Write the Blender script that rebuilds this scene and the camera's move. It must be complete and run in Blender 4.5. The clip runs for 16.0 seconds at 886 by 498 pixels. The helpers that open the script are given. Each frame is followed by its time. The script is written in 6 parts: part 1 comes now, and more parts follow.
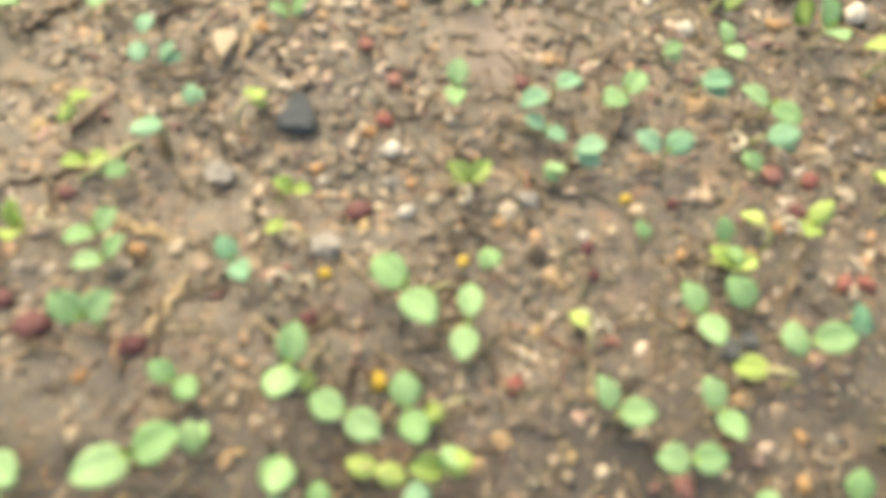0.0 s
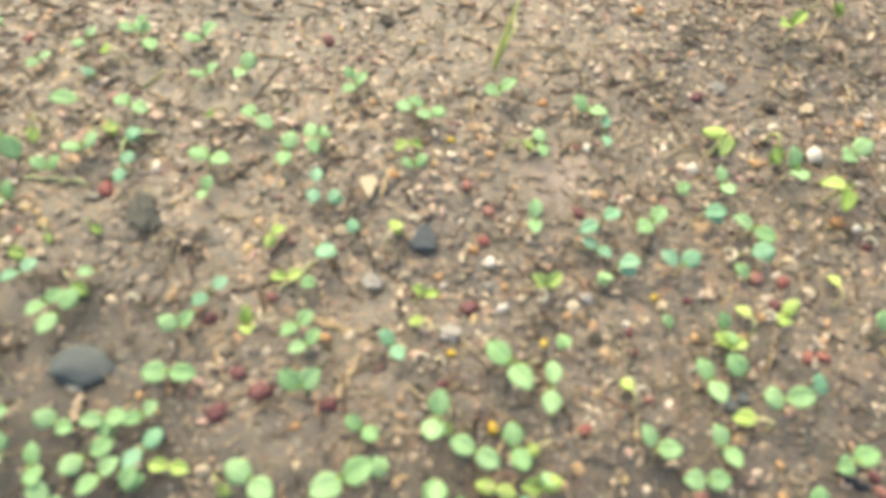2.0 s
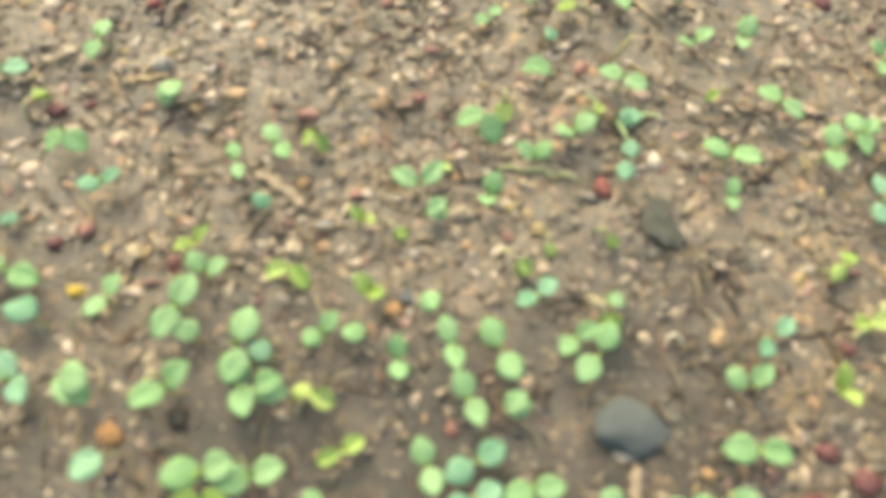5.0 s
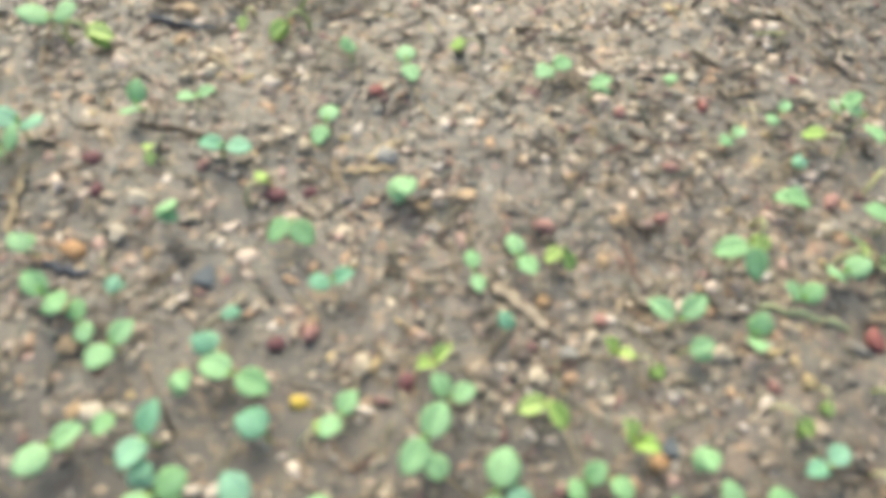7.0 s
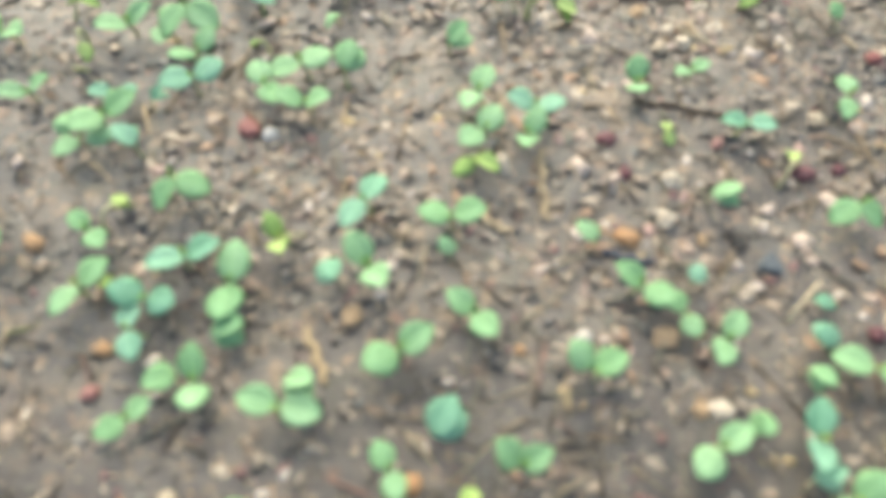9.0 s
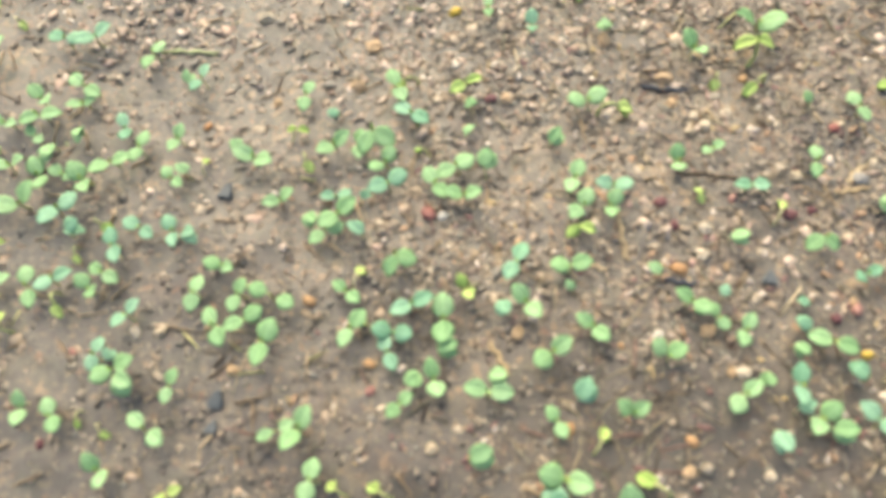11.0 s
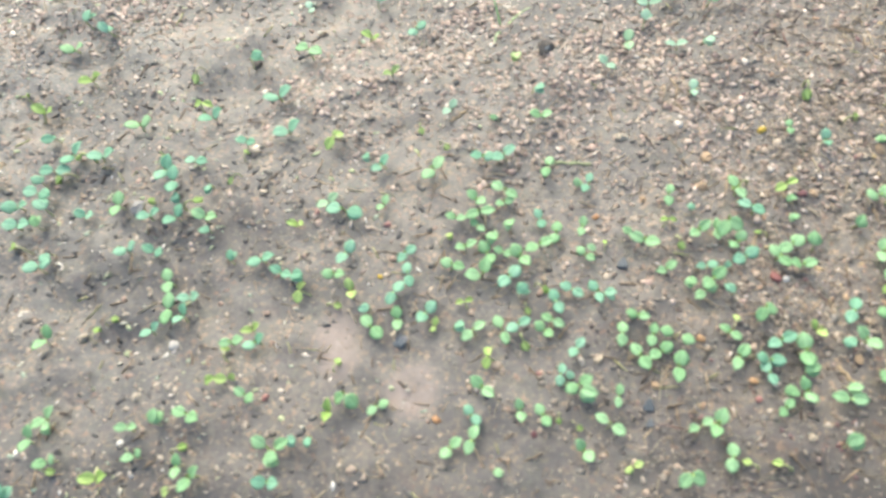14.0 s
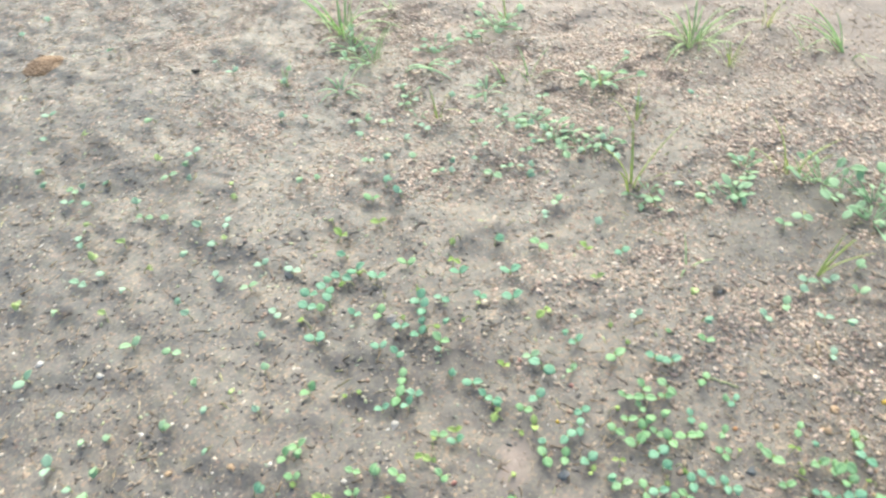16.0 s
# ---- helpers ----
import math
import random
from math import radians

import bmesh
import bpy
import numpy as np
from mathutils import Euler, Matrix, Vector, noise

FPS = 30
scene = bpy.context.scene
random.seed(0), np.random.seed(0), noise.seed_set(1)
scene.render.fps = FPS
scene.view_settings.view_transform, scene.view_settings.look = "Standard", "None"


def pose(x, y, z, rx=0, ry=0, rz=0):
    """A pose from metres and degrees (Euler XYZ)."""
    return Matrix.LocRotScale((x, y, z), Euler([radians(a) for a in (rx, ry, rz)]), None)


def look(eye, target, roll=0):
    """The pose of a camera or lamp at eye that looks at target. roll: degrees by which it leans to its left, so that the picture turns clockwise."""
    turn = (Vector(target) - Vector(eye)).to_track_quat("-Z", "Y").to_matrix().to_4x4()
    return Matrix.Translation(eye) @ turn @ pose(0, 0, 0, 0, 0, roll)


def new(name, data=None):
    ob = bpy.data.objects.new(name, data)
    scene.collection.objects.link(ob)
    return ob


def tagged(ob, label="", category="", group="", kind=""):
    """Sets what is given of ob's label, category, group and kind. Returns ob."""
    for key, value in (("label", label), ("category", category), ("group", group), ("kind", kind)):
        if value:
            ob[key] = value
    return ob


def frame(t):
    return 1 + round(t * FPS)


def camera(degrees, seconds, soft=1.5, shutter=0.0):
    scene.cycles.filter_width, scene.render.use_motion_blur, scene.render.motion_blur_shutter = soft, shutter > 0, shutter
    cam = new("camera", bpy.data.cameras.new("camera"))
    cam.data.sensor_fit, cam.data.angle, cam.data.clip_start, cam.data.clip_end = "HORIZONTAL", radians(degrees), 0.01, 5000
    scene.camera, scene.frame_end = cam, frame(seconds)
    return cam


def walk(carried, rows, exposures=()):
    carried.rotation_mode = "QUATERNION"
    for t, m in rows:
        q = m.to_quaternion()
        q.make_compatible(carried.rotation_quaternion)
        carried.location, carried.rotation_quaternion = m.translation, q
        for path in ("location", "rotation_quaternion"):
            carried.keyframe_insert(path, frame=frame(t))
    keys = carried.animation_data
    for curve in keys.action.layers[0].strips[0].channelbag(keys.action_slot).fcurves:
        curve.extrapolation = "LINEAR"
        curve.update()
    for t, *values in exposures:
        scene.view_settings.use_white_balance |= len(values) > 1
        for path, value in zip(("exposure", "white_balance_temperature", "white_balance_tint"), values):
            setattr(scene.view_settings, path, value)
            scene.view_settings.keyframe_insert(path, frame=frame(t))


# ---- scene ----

# ---- the camera and its walk ----
cam = camera(68.91, 16.0, 2.05, 0.3)
cam.data.dof.use_dof = True
cam.data.dof.focus_distance = 1.8
cam.data.dof.aperture_fstop = 10.5
PATH = [
    (0, look((0.00082, -0.01324, 0.14224), (0.01038, 0.10678, -0.13254), 11.311)),
    (0.5, look((-0.00713, -0.02992, 0.15643), (0.00351, 0.09330, -0.11689), 11.174)),
    (1, look((-0.00888, -0.03103, 0.17730), (0.00427, 0.09388, -0.09514), 11.928)),
    (1.5, look((-0.01776, -0.02946, 0.20126), (-0.00778, 0.10213, -0.06815), 10.178)),
    (2, look((-0.03470, -0.02839, 0.21101), (-0.02561, 0.10651, -0.05680), 10.473)),
    (2.5, look((-0.05839, -0.03102, 0.20263), (-0.05309, 0.10157, -0.06643), 10.502)),
    (3, look((-0.08449, -0.03353, 0.18745), (-0.09050, 0.09727, -0.08247), 7.020)),
    (3.5, look((-0.10861, -0.03168, 0.17546), (-0.12088, 0.09287, -0.09720), 4.581)),
    (4, look((-0.14052, -0.03128, 0.17104), (-0.16029, 0.08560, -0.10455), 1.236)),
    (4.2, look((-0.15274, -0.02802, 0.16889), (-0.17115, 0.08861, -0.10690), 2.042)),
    (6.3, look((-0.21135, 0.00030, 0.15545), (-0.23522, 0.13144, -0.11331), 4.627)),
    (6.5, look((-0.22128, -0.00241, 0.15514), (-0.24345, 0.13261, -0.11184), 6.473)),
    (7, look((-0.24472, -0.00559, 0.15307), (-0.27694, 0.13485, -0.11006), 4.717)),
    (7.5, look((-0.26049, -0.01773, 0.14617), (-0.30393, 0.12340, -0.11497), 4.229)),
    (8, look((-0.30178, -0.02639, 0.14021), (-0.34022, 0.10808, -0.12520), 4.262)),
    (8.5, look((-0.33685, -0.03286, 0.14033), (-0.37944, 0.09546, -0.12748), -0.834)),
    (9, look((-0.37360, -0.03889, 0.14288), (-0.41877, 0.08850, -0.12495), -2.170)),
    (9.5, look((-0.39069, -0.04512, 0.18253), (-0.43740, 0.07077, -0.09021), -6.001)),
    (9.7, look((-0.39099, -0.04699, 0.19832), (-0.43965, 0.06375, -0.07622), -8.893)),
    (11.8, look((-0.44221, -0.06799, 0.27933), (-0.48410, 0.03762, 0.00167), -9.995)),
    (12, look((-0.45361, -0.07077, 0.29203), (-0.49980, 0.03435, 0.01487), -12.596)),
    (12.5, look((-0.48877, -0.08890, 0.30721), (-0.53473, 0.01652, 0.03013), -11.876)),
    (13, look((-0.51712, -0.09714, 0.32793), (-0.56903, 0.00574, 0.05094), -14.757)),
    (13.5, look((-0.54397, -0.11385, 0.35489), (-0.60544, -0.00468, 0.08230), -16.802)),
    (14, look((-0.56297, -0.13509, 0.38940), (-0.63259, -0.02229, 0.12027), -18.878)),
    (14.5, look((-0.57295, -0.15947, 0.43768), (-0.65747, -0.04374, 0.17412), -22.211)),
    (15, look((-0.57774, -0.19368, 0.48222), (-0.67926, -0.06773, 0.22957), -21.380)),
    (15.5, look((-0.58573, -0.22195, 0.50980), (-0.69351, -0.08430, 0.26601), -16.286)),
    (15.7, look((-0.58046, -0.22277, 0.52482), (-0.69917, -0.07822, 0.29027), -14.293)),
    (15.9, look((-0.57892, -0.23571, 0.53239), (-0.70920, -0.08352, 0.30909), -11.355)),
    (16, look((-0.58070, -0.24701, 0.53367), (-0.71512, -0.09376, 0.31357), -10.036)),
]
EXPOSURES = [
    (0, 0.37, 8160, 0.4),
    (1.5, 0.39, 8190, -1.3),
    (2, 0.39, 7370, -0.3),
    (2.5, 0.36, 6650, -3.9),
    (3, 0.36, 7145, -4.7),
    (3.5, 0.39, 7580, -3.7),
    (4, 0.32, 7940, -5.8),
    (4.2, 0.32, 7940, -5.7),
    (6.3, 0.29, 7040, -2.4),
    (6.5, 0.29, 6930, -2.3),
    (7, 0.29, 6460, -2.7),
    (8, 0.29, 6090, -2.5),
    (9, 0.29, 6280, -2.1),
    (9.5, 0.29, 7260, -2.1),
    (9.7, 0.29, 7290, -1.9),
    (11.8, 0.39, 7060, 2.4),
    (12, 0.39, 7020, 2.4),
    (12.5, 0.39, 6570, 1.0),
    (14.5, 0.39, 6100, 1.0),
    (16, 0.33, 6120, -0.8),
]
walk(cam, PATH, EXPOSURES)

# ---- an overcast sky and a soft sun ----
world = bpy.data.worlds.new("world")
scene.world = world
world.use_nodes = True
wt = world.node_tree
sky = wt.nodes.new("ShaderNodeTexSky")
sky.sky_type = "NISHITA"
sky.sun_disc = False
sky.sun_elevation = radians(44)
sky.sun_rotation = radians(-28)
sky.dust_density = 6.0
wt.links.new(sky.outputs[0], wt.nodes["Background"].inputs[0])
wt.nodes["Background"].inputs[1].default_value = 0.262
sun = new("sun", bpy.data.lights.new("sun", "SUN"))
sun.data.energy, sun.data.angle, sun.data.color = 0.6, radians(85), (1.0, 0.95, 0.86)
sun.matrix_world = look((-0.47, 0.92, 1.0), (0, 0, 0))


# ---- materials ----
def material(name, rough=0.8, spec=0.3):
    m = bpy.data.materials.new(name)
    m.use_nodes = True
    p = m.node_tree.nodes["Principled BSDF"]
    p.inputs["Roughness"].default_value = rough
    p.inputs["Specular IOR Level"].default_value = spec
    return m, m.node_tree, p


def node(nt, kind, **inputs):
    n = nt.nodes.new(kind)
    for k, v in inputs.items():
        n.inputs[k.replace("_", " ")].default_value = v
    return n


def ramp(nt, fac, stops, interp="LINEAR"):
    n = nt.nodes.new("ShaderNodeValToRGB")
    n.color_ramp.interpolation = interp
    e = n.color_ramp.elements
    while len(e) < len(stops):
        e.new(0.5)
    for el, (at, c) in zip(e, stops):
        el.position, el.color = at, (*c, 1)
    nt.links.new(fac, n.inputs[0])
    return n.outputs[0]


def noise_fac(nt, scale, detail=4.0, rough=0.6):
    co = nt.nodes.new("ShaderNodeTexCoord")
    n = node(nt, "ShaderNodeTexNoise", Scale=scale, Detail=detail, Roughness=rough)
    nt.links.new(co.outputs["Object"], n.inputs["Vector"])
    return n.outputs[0]


def mix(nt, fac, a, b, mode="MIX"):
    n = nt.nodes.new("ShaderNodeMix")
    n.data_type, n.blend_type = "RGBA", mode
    for v, slot in ((fac, n.inputs[0]), (a, n.inputs[6]), (b, n.inputs[7])):
        if isinstance(v, (int, float)):
            slot.default_value = v
        elif isinstance(v, tuple):
            slot.default_value = (*v, 1)
        else:
            nt.links.new(v, slot)
    return n.outputs[2]


def bump(nt, p, height, strength, distance):
    b = node(nt, "ShaderNodeBump", Strength=strength, Distance=distance)
    nt.links.new(height, b.inputs["Height"])
    nt.links.new(b.outputs[0], p.inputs["Normal"])


def soil_material():
    m, nt, p = material("soil", 0.46, 0.85)
    fine = ramp(nt, noise_fac(nt, 330, 5, 0.75), [(0.3, (0.12, 0.106, 0.088)), (0.5, (0.16, 0.142, 0.117)), (0.7, (0.222, 0.197, 0.16))])
    clump = ramp(nt, noise_fac(nt, 150, 3), [(0.37, (0.86, 0.855, 0.85)), (0.5, (1.0, 1.0, 1.0)), (0.63, (1.2, 1.17, 1.13))])
    mid = ramp(nt, noise_fac(nt, 48, 4), [(0.34, (0.82, 0.81, 0.81)), (0.5, (1.0, 1.0, 1.0)), (0.66, (1.22, 1.17, 1.08))])
    broad = ramp(nt, noise_fac(nt, 9, 3), [(0.36, (0.82, 0.82, 0.82)), (0.64, (1.18, 1.13, 1.06))])
    c = mix(nt, 1.0, mix(nt, 1.0, mix(nt, 1.0, fine, clump, "MULTIPLY"), mid, "MULTIPLY"), broad, "MULTIPLY")
    c = mix(nt, 1.0, c, ramp(nt, noise_fac(nt, 70, 4), [(0.32, (0.8, 0.86, 0.78)), (0.47, (1.0, 1.0, 1.0)), (0.56, (1.0, 1.0, 1.0)), (0.7, (1.2, 1.08, 1.06))]), "MULTIPLY")
    co = nt.nodes.new("ShaderNodeTexCoord")
    for turn, stretch, seed in ((0.5, 7.0, 3.0), (2.3, 6.0, 11.0)):
        lay = node(nt, "ShaderNodeMapping")
        lay.inputs["Rotation"].default_value = (0, 0, turn)
        lay.inputs["Scale"].default_value = (1, stretch, 1)
        lay.inputs["Location"].default_value = (seed, seed, 0)
        nt.links.new(co.outputs["Object"], lay.inputs["Vector"])
        strand = node(nt, "ShaderNodeTexNoise", Scale=95, Detail=3.0, Distortion=0.9)
        nt.links.new(lay.outputs[0], strand.inputs["Vector"])
        c = mix(nt, 1.0, c, ramp(nt, strand.outputs[0], [(0.3, (0.87, 0.86, 0.85)), (0.44, (1.0, 1.0, 1.0)), (0.58, (1.0, 1.0, 1.0)), (0.7, (1.28, 1.21, 1.12))]), "MULTIPLY")
    warp = node(nt, "ShaderNodeTexNoise", Scale=420, Detail=2.0)
    nt.links.new(co.outputs["Object"], warp.inputs["Vector"])
    at_cell = node(nt, "ShaderNodeVectorMath")
    at_cell.operation = "MULTIPLY_ADD"
    at_cell.inputs[1].default_value = (0.0022, 0.0022, 0.0022)
    nt.links.new(warp.outputs["Color"], at_cell.inputs[0])
    nt.links.new(co.outputs["Object"], at_cell.inputs[2])
    cell = node(nt, "ShaderNodeTexVoronoi", Scale=390)
    nt.links.new(at_cell.outputs[0], cell.inputs["Vector"])
    split = nt.nodes.new("ShaderNodeSeparateColor")
    nt.links.new(cell.outputs["Color"], split.inputs[0])
    grain = ramp(nt, split.outputs[0], [(0.0, (0.82, 0.81, 0.81)), (0.25, (0.93, 0.92, 0.92)), (0.5, (1.0, 0.99, 0.97)), (0.7, (1.15, 1.1, 1.03)), (0.84, (1.5, 1.34, 1.14)), (0.91, (1.95, 1.66, 1.32)), (0.96, (0.6, 0.58, 0.57)), (0.98, (1.5, 1.12, 0.9))], "CONSTANT")
    c = mix(nt, 1.0, c, mix(nt, 1.0, c, grain, "MULTIPLY"))
    at = nt.nodes.new("ShaderNodeAttribute")
    at.attribute_name = "clay"
    clay = ramp(nt, noise_fac(nt, 160, 4), [(0.3, (0.3, 0.236, 0.198)), (0.7, (0.41, 0.325, 0.272))])
    # darker soil patches, and painted shade along the lower edge of the bed
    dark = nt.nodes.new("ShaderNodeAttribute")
    dark.attribute_name = "humus_shade"
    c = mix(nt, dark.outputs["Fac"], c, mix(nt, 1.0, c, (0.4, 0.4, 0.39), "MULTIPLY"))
    silt = nt.nodes.new("ShaderNodeAttribute")
    silt.attribute_name = "silt"
    c = mix(nt, 1.0, c, ramp(nt, silt.outputs["Fac"], [(0.0, (0.955, 0.91, 0.905)), (0.5, (0.8, 0.805, 0.855)), (1.0, (0.93, 0.98, 1.075))]), "MULTIPLY")
    nt.links.new(mix(nt, at.outputs["Fac"], c, clay), p.inputs["Base Color"])
    dry = node(nt, "ShaderNodeMath")
    dry.operation = "MULTIPLY_ADD"
    dry.inputs[1].default_value, dry.inputs[2].default_value = 0.4, 0.46
    nt.links.new(at.outputs["Fac"], dry.inputs[0])
    nt.links.new(dry.outputs[0], p.inputs["Roughness"])
    bump(nt, p, noise_fac(nt, 900, 4, 0.7), 0.5, 0.0012)
    return m


def island_material(name, stops, rough=0.75, grain=500, amount=0.5, single=False):
    """Small bits of many colours, told apart by island or, for single ones, by object."""
    m, nt, p = material(name, rough - 0.1, 0.55)
    if single:
        chance = nt.nodes.new("ShaderNodeObjectInfo").outputs["Random"]
    else:
        chance = nt.nodes.new("ShaderNodeNewGeometry").outputs["Random Per Island"]
    c = ramp(nt, chance, stops, "CONSTANT")
    g = ramp(nt, noise_fac(nt, grain, 3), [(0.3, (1 - amount, 1 - amount, 1 - amount)), (0.7, (1.15, 1.1, 1.05))])
    nt.links.new(mix(nt, 1.0, c, g, "MULTIPLY"), p.inputs["Base Color"])
    bump(nt, p, noise_fac(nt, grain * 2, 3), 0.4, 0.0006)
    return m


def piece_material(name, low, high, rough=0.6, grain=300, spec=0.35):
    m, nt, p = material(name, rough, spec)
    info = nt.nodes.new("ShaderNodeObjectInfo")
    c = ramp(nt, info.outputs["Random"], [(0.0, low), (1.0, high)])
    g = ramp(nt, noise_fac(nt, grain, 4), [(0.3, (0.62, 0.6, 0.58)), (0.7, (1.2, 1.18, 1.12))])
    nt.links.new(mix(nt, 1.0, c, g, "MULTIPLY"), p.inputs["Base Color"])
    bump(nt, p, noise_fac(nt, grain * 3, 3), 0.35, 0.0006)
    return m


def leaf_material(name, low, high, glow=0.22, vein=0.0):
    m, nt, p = material(name, 0.5, 0.32)
    info = nt.nodes.new("ShaderNodeObjectInfo")
    geo = nt.nodes.new("ShaderNodeNewGeometry")
    add = node(nt, "ShaderNodeMath")
    nt.links.new(info.outputs["Random"], add.inputs[0])
    nt.links.new(geo.outputs["Random Per Island"], add.inputs[1])
    add.operation = "ADD"
    half = node(nt, "ShaderNodeMath")
    half.operation = "FRACT"
    nt.links.new(add.outputs[0], half.inputs[0])
    c = ramp(nt, half.outputs[0], [(0.0, low), (1.0, high)])
    g = ramp(nt, noise_fac(nt, 2.2, 3), [(0.3, (0.8, 0.84, 0.75)), (0.7, (1.15, 1.1, 1.1))])
    c = mix(nt, 1.0, c, g, "MULTIPLY")
    if vein:
        co = nt.nodes.new("ShaderNodeTexCoord")
        axis = nt.nodes.new("ShaderNodeSeparateXYZ")
        nt.links.new(co.outputs["Object"], axis.inputs[0])
        out = node(nt, "ShaderNodeMath")
        out.operation = "ABSOLUTE"
        nt.links.new(axis.outputs[1], out.inputs[0])
        rib = ramp(nt, out.outputs[0], [(0.0, (1.22, 1.2, 1.2)), (0.035, (1.16, 1.13, 1.12)), (0.07, (1.0, 1.0, 1.0)), (0.3, (1.0, 1.0, 1.0)), (0.42, (0.9, 0.94, 0.84))])
        base = ramp(nt, axis.outputs[0], [(0.0, (1.2, 1.12, 1.1)), (0.25, (1.0, 1.0, 1.0)), (1.0, (0.98, 1.0, 0.96))])
        c = mix(nt, vein, c, mix(nt, 1.0, mix(nt, 1.0, c, rib, "MULTIPLY"), base, "MULTIPLY"))
        bump(nt, p, noise_fac(nt, 9, 3), 0.25, 0.02)
    nt.links.new(c, p.inputs["Base Color"])
    tr = nt.nodes.new("ShaderNodeBsdfTranslucent")
    nt.links.new(c, tr.inputs["Color"])
    mx = node(nt, "ShaderNodeMixShader", Fac=glow)
    nt.links.new(p.outputs[0], mx.inputs[1])
    nt.links.new(tr.outputs[0], mx.inputs[2])
    nt.links.new(mx.outputs[0], nt.nodes["Material Output"].inputs["Surface"])
    return m


SOIL = soil_material()
GRAVEL = island_material("gravel", [(0.0, (0.32, 0.25, 0.185)), (0.2, (0.39, 0.31, 0.235)), (0.36, (0.46, 0.38, 0.29)), (0.48, (0.35, 0.25, 0.19)),
                                    (0.6, (0.26, 0.22, 0.175)), (0.74, (0.42, 0.325, 0.245)), (0.86, (0.22, 0.2, 0.175)), (0.95, (0.57, 0.49, 0.4))], 0.7, amount=0.35)
PALE_GRAVEL_TONES = [(0.0, (0.45, 0.345, 0.275)), (0.25, (0.54, 0.43, 0.35)), (0.48, (0.48, 0.35, 0.285)), (0.6, (0.59, 0.48, 0.4)), (0.75, (0.39, 0.305, 0.25)), (0.93, (0.66, 0.59, 0.5))]
PALE_GRAVEL = island_material("pale_gravel", PALE_GRAVEL_TONES, 0.75, amount=0.35)
PALE_GRAVEL_ONE = island_material("single_pale_gravel", PALE_GRAVEL_TONES, 0.75, amount=0.35, single=True)
CRUMB = island_material("soil_crumbs", [(0.0, (0.19, 0.165, 0.135)), (0.18, (0.225, 0.19, 0.155)), (0.36, (0.265, 0.225, 0.18)), (0.52, (0.31, 0.26, 0.205)), (0.62, (0.16, 0.14, 0.115)), (0.7, (0.28, 0.21, 0.17)), (0.78, (0.19, 0.145, 0.125)), (0.84, (0.22, 0.21, 0.185)), (0.91, (0.36, 0.3, 0.235))], 0.6)
CLOD = island_material("soil_clods", [(0.0, (0.17, 0.152, 0.126)), (0.3, (0.22, 0.197, 0.163)), (0.55, (0.28, 0.25, 0.205)), (0.7, (0.12, 0.11, 0.095)), (0.86, (0.4, 0.34, 0.26))], 0.6)
FLAKE_TONES = [(0.0, (0.34, 0.28, 0.21)), (0.16, (0.26, 0.205, 0.155)), (0.3, (0.44, 0.36, 0.27)), (0.44, (0.24, 0.13, 0.12)), (0.5, (0.3, 0.24, 0.185)), (0.6, (0.46, 0.3, 0.19)), (0.68, (0.56, 0.47, 0.36)), (0.79, (0.2, 0.19, 0.155)), (0.85, (0.5, 0.38, 0.2)), (0.88, (0.45, 0.3, 0.26)), (0.91, (0.66, 0.57, 0.49))]
FLAKE = island_material("husk_flakes", FLAKE_TONES, 0.7)
FLAKE_ONE = island_material("single_husk_flakes", FLAKE_TONES, 0.7, single=True)
LITTER_TONES = [(0.0, (0.4, 0.3, 0.19)), (0.3, (0.26, 0.19, 0.125)), (0.55, (0.52, 0.41, 0.27)), (0.75, (0.17, 0.125, 0.09)), (0.85, (0.6, 0.51, 0.35)), (0.94, (0.5, 0.5, 0.24))]
LITTER = island_material("straw_bits", LITTER_TONES, 0.7)
LITTER_ONE = island_material("single_straw_bits", LITTER_TONES, 0.7, single=True)
FIBRE_TONES = [(0.0, (0.23, 0.185, 0.135)), (0.3, (0.17, 0.14, 0.108)), (0.45, (0.32, 0.26, 0.18)), (0.68, (0.22, 0.21, 0.15)), (0.8, (0.42, 0.36, 0.25)), (0.93, (0.26, 0.15, 0.12))]
FIBRE = island_material("root_fibres", FIBRE_TONES, 0.75)
FIBRE_ONE = island_material("single_root_fibres", FIBRE_TONES, 0.75, single=True)
FLECK = island_material("litter_flecks", [(0.0, (0.47, 0.40, 0.31)), (0.25, (0.56, 0.53, 0.41)), (0.42, (0.47, 0.52, 0.30)), (0.55, (0.40, 0.47, 0.34)), (0.68, (0.63, 0.56, 0.48)), (0.8, (0.36, 0.29, 0.23)), (0.92, (0.76, 0.72, 0.64))], 0.7, amount=0.3)
DARK_CLOD = island_material("dark_clods", [(0.0, (0.15, 0.143, 0.13)), (0.4, (0.19, 0.18, 0.162)), (0.75, (0.125, 0.12, 0.113))], 0.85)
MOUND = island_material("loose_tan_soil", [(0.0, (0.42, 0.29, 0.18)), (0.4, (0.5, 0.35, 0.22)), (0.75, (0.36, 0.24, 0.15))], 0.85)
LEAF = {
    "g": leaf_material("leaf_green", (0.27, 0.48, 0.235), (0.36, 0.57, 0.315), vein=1.0),
    "y": leaf_material("leaf_yellow_green", (0.36, 0.53, 0.15), (0.5, 0.63, 0.24), vein=1.0),
    "b": leaf_material("leaf_blue_green", (0.22, 0.45, 0.29), (0.31, 0.54, 0.38), vein=1.0),
}
